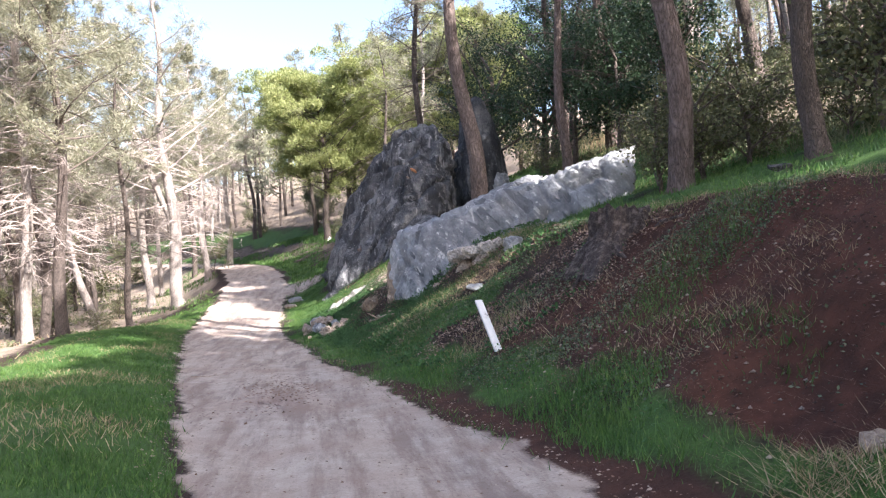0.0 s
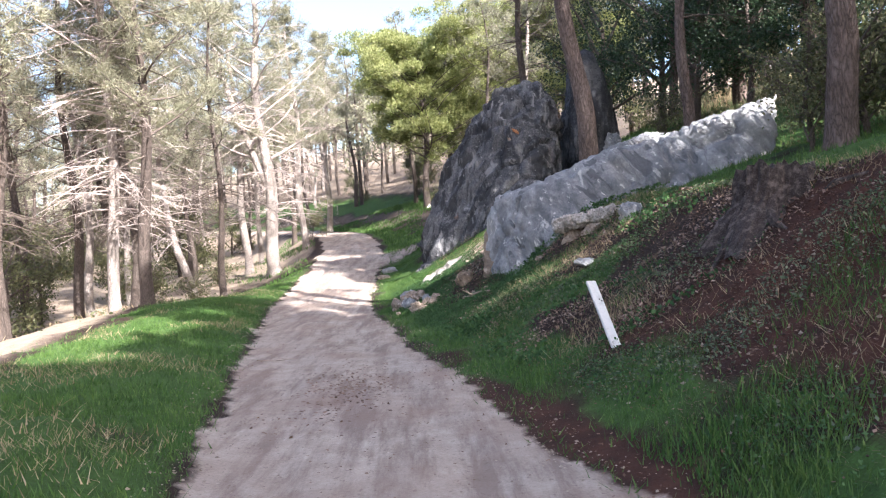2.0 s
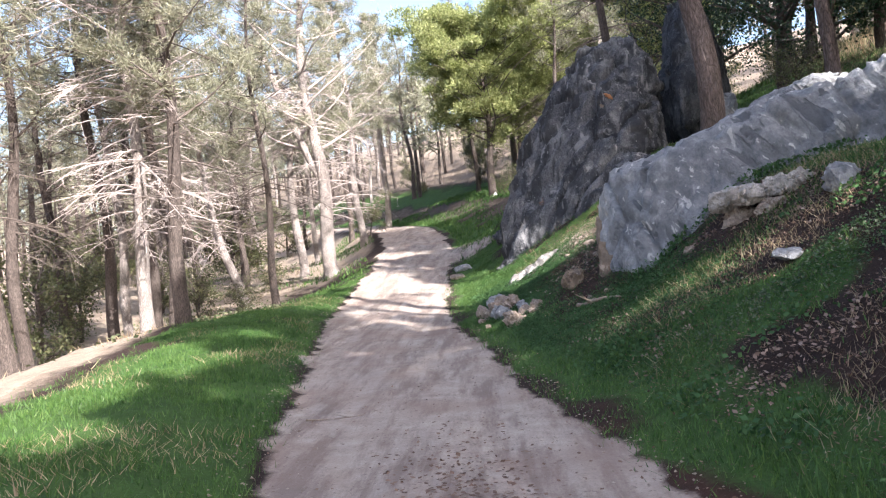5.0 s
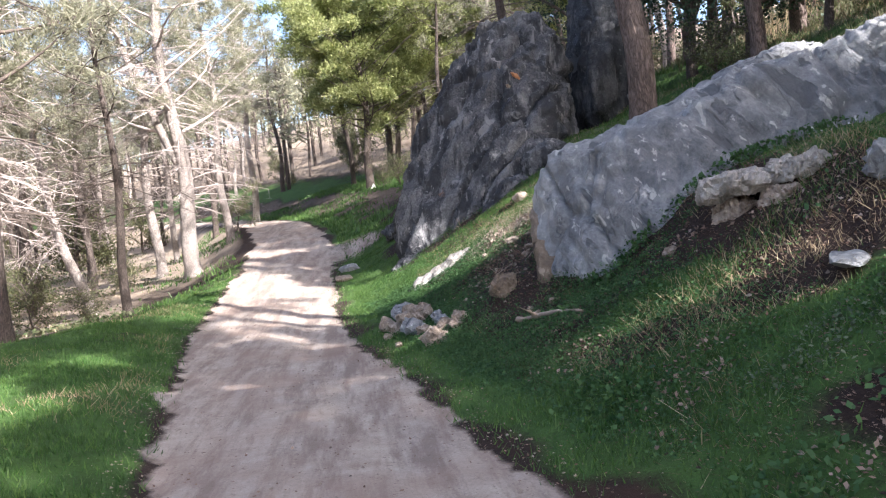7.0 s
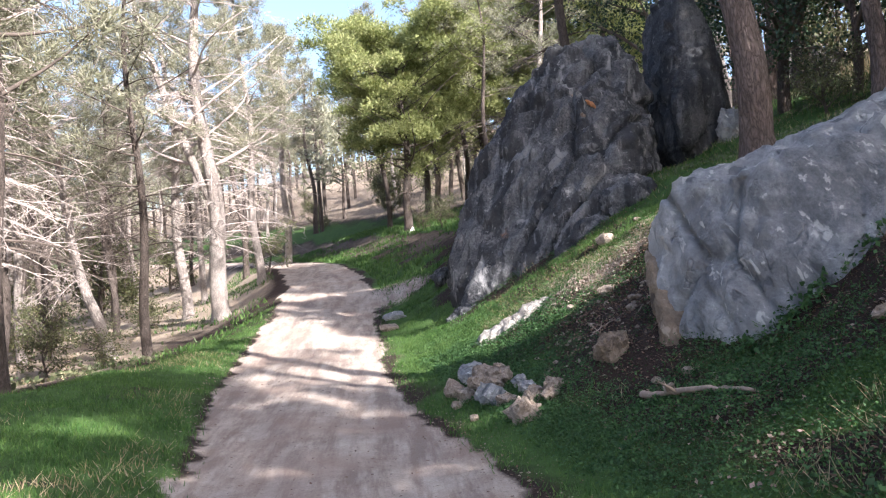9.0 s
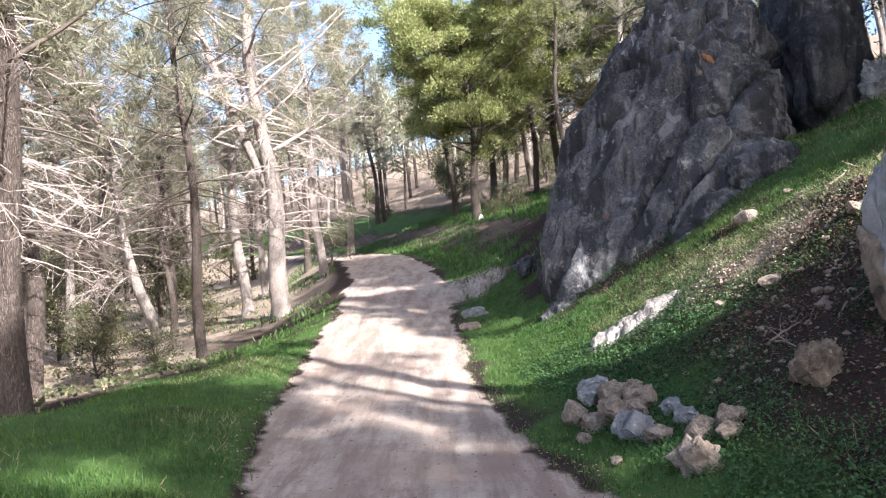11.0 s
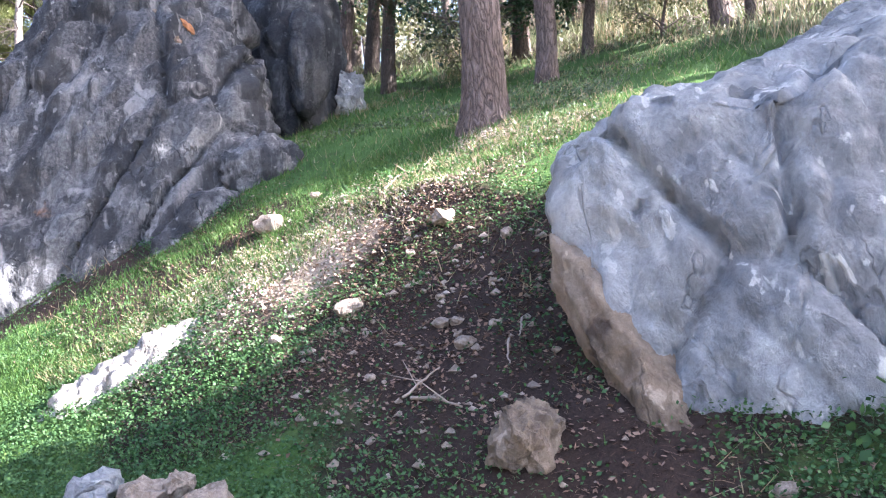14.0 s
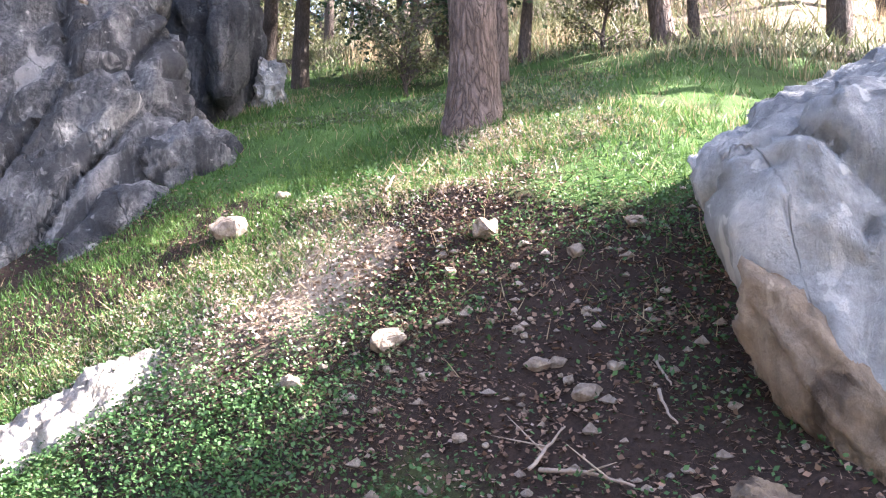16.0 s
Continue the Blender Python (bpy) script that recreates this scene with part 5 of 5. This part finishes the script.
flakes("slab_foot_plants", x, y, 0.055, 0.14, CLOVER, "leafy green plants along the foot of the slab", "plants", 0.9)
x, y = cover_spots(170000, -0.9, 2.4, 11.0, 24, lambda x, y: off_lane(x, y) * smoothstep(12, 17, y + 1.2 * wave_noise(x, y, 62, 1.4)) * smoothstep(1.6, 2.0, offset(x, y)) * (1 - smoothstep(3.1, 3.9, offset(x, y))) * bare_earth(x, y))
flakes("verge_clover", x, y, 0.026, 0.06, CLOVER, "dense low clover at the foot of the bank", "weeds", 0.7)
x, y = cover_spots(5000, -1.6, 0.6, 8, 13.5, lambda x, y: np.exp(-((x + 0.55) / 0.4) ** 2 - ((y - 10.4) / 1.3) ** 2))
flakes("track_debris", x, y, 0.04, 0.008, DEAD_LEAF, "dark leaf and bark scraps on the middle of the track", "leaves", 0.15)
x, y = cover_spots(2600, -4.5, 2.0, 5, 30, lambda x, y: (np.abs(offset(x, y)) < 1.25) * 1.0)
flakes("track_leaves", x, y, 0.03, 0.006, DEAD_LEAF, "few dead leaves scattered over the track", "leaves", 0.15)
x, y = cover_spots(62000, 0.2, 3.6, 3.5, 15.5, lambda x, y: (1 - 0.85 * smoothstep(8.5, 11, y)) * smoothstep(1.5, 1.75, offset(x, y)) * (1 - smoothstep(2.3, 2.9, offset(x, y))) * patchy(x, y, 53, 1.7, -0.1, 0.45))
blades("lush_grass", x, y, 0.1, 0.006, GRASS, "lush tufted green grass at the foot of the bank", "grass", 0.4)
x, y = cover_spots(26000, 2.0, 5.0, 4.5, 15, lambda x, y: smoothstep(2.8, 3.4, offset(x, y)) * patchy(x, y, 54, 1.5, 0.15, 0.5))
blades("bank_tufts", x, y, 0.085, 0.005, GRASS, "green grass tufts between bare patches of the bank", "grass", 0.5)
x, y = cover_spots(30000, -4.5, 2.2, 3.5, 30, lambda x, y: np.exp(-((np.abs(offset(x, y)) - 1.25) / 0.3) ** 2) * 0.8 + 0.08 * (np.abs(offset(x, y)) < 1.2))
pebbles("track_grit", x, y, 0.006, ROCK_TAN, "fine grit on the surface of the track")
x, y = cover_spots(16000, 0.5, 5.0, 4.5, 21, lambda x, y: bank_share(x, y) * (1 - grass_share(x, y)) * (0.3 + 0.7 * patchy(x, y, 56, 2.0)))
pebbles("soil_crumbs", x, y, 0.012, GROUND_CRUMB, "dark crumbs of earth on the bare bank")
x, y = cover_spots(15000, 0.7, 4.6, 16.8, 22.5, lambda x, y: bank_share(x, y) * patchy(x, y, 57, 1.9, 0.0, 0.5) * smoothstep(0.45, 0.9, np.hypot((x - 1.2) / 0.7, (y - 17.9) / 0.7)))
flakes("bank_sprigs", x, y, 0.03, 0.06, CLOVER, "green leafy sprigs scattered over the bare bank", "weeds", 0.8)
x, y = cover_spots(16000, 1.8, 6.0, 4.0, 15, lambda x, y: smoothstep(2.2, 3.0, offset(x, y)) * (1 - smoothstep(5.5, 6.5, offset(x, y))) * patchy(x, y, 58, 1.6, 0.0, 0.5))
blades("bank_straw", x, y, 0.075, 0.004, STRAW, "dry straw and weed stems on the red bank", "grass", 1.0)
x, y = cover_spots(16000, 3.4, 10, 16.5, 27, lambda x, y: 0.2 + 0.8 * patchy(x, y, 59, 1.3, 0.0, 0.6))
blades("hillside_straw", x, y, 0.09, 0.005, STRAW, "dry stems mixed into the hillside grass", "grass", 0.7)
x, y = cover_spots(14000, 3.6, 9.5, 17.5, 26, lambda x, y: patchy(x, y, 60, 1.1, 0.1, 0.6))
flakes("hillside_weeds", x, y, 0.04, 0.07, CLOVER_GREY, "greyish weeds in the hillside grass", "weeds", 0.8)
x, y = cover_spots(9000, 1.8, 6.0, 4.0, 13, lambda x, y: smoothstep(2.2, 3.0, offset(x, y)) * (1 - smoothstep(5.5, 6.5, offset(x, y))) * patchy(x, y, 61, 2.3, 0.0, 0.5))
flakes("bank_leaf_scraps", x, y, 0.03, 0.012, DRY_LEAF, "dry brown leaf scraps on the red bank", "leaves", 0.4)
x, y = cover_spots(1500, 2.2, 3.0, 3.3, 4.4, lambda x, y: np.exp(-((x - 2.5) / 0.3) ** 2 - ((y - 3.75) / 0.35) ** 2))
blades("straw_heap", x, y, 0.1, 0.004, STRAW, "heap of pale dry straw at the foot of the bank", "straw", 1.6)
x, y = cover_spots(190000, -0.8, 5.2, 19.4, 25, lambda x, y: smoothstep(-0.6, -0.15, lane_side(x, y)) * (1 - smoothstep(1.4, 2.2, lane_side(x, y))) * (0.25 + 0.75 * patchy(x, y, 71, 2.6, -0.3, 0.4)))
blades("lane_grass", x, y, 0.05, 0.005, GRASS, "short sunlit grass along the slope between the rocks", "grass", 0.6)
# straw adds more pale tone to the sun strip
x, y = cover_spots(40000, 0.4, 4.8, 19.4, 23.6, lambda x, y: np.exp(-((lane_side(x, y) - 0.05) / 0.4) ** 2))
blades("lane_straw", x, y, 0.05, 0.004, STRAW, "dry straw paling the sunlit lane between the rocks", "grass", 0.9)
earth_patch = lambda x, y: off_lane(x, y) ** 2 * np.exp(-(((x - 1.75) / 1.15) ** 2 + ((y - 19.9) / 1.5) ** 2) ** 1.5)
x, y = cover_spots(26000, 0.4, 3.6, 17.4, 22.4, lambda x, y: earth_patch(x, y) * (0.2 + 0.8 * patchy(x, y, 72, 2.8, -0.1, 0.5)))
flakes("earth_leaf_litter", x, y, 0.034, 0.014, DEAD_LEAF, "reddish-brown dead leaves on the bare earth between the rocks", "leaves", 0.5)
x, y = cover_spots(24000, 0.4, 3.6, 17.4, 22.4, lambda x, y: earth_patch(x, y) * patchy(x, y, 73, 2.1, -0.1, 0.5))
blades("earth_needles", x, y, 0.025, 0.003, NEEDLE_DRY, "brown fallen needles on the bare earth between the rocks", "needles", 3.0)
x, y = cover_spots(700, 0.5, 3.4, 17.8, 22.0, lambda x, y: earth_patch(x, y) * 0.9)
pebbles("earth_pebbles", x, y, 0.03, ROCK_TAN, "pale pebbles on the bare earth between the rocks")
x, y = cover_spots(5000, 0.6, 3.4, 18.0, 22.2, lambda x, y: earth_patch(x, y) * patchy(x, y, 74, 2.4, 0.2, 0.6))
flakes("earth_sprouts", x, y, 0.03, 0.05, CLOVER_GREY, "small green sprouts on the bare earth between the rocks", "weeds", 0.8)
x, y = cover_spots(16000, 0.4, 4.2, 9.5, 15.6, lambda x, y: smoothstep(1.7, 2.1, offset(x, y)) * patchy(x, y, 75, 2.6, 0.1, 0.6) * 0.9)
flakes("bank_plants", x, y, 0.05, 0.09, CLOVER, "broad-leaved green weeds on the bank below the slab", "weeds", 0.9)
x, y = cover_spots(9000, 0.6, 4.4, 9.5, 16.0, lambda x, y: smoothstep(1.8, 2.4, offset(x, y)) * patchy(x, y, 76, 1.9, 0.05, 0.5))
flakes("bank_dead_leaves", x, y, 0.04, 0.05, DRY_LEAF, "pinkish-brown dry leaves caught in the weeds of the bank", "leaves", 0.6)
x, y = cover_spots(9000, 0.6, 4.4, 9.5, 16.0, lambda x, y: smoothstep(1.8, 2.4, offset(x, y)) * patchy(x, y, 77, 1.7, 0.1, 0.6))
blades("bank_dry_stems", x, y, 0.1, 0.004, STRAW, "thin dry stems among the weeds of the bank", "grass", 0.8)
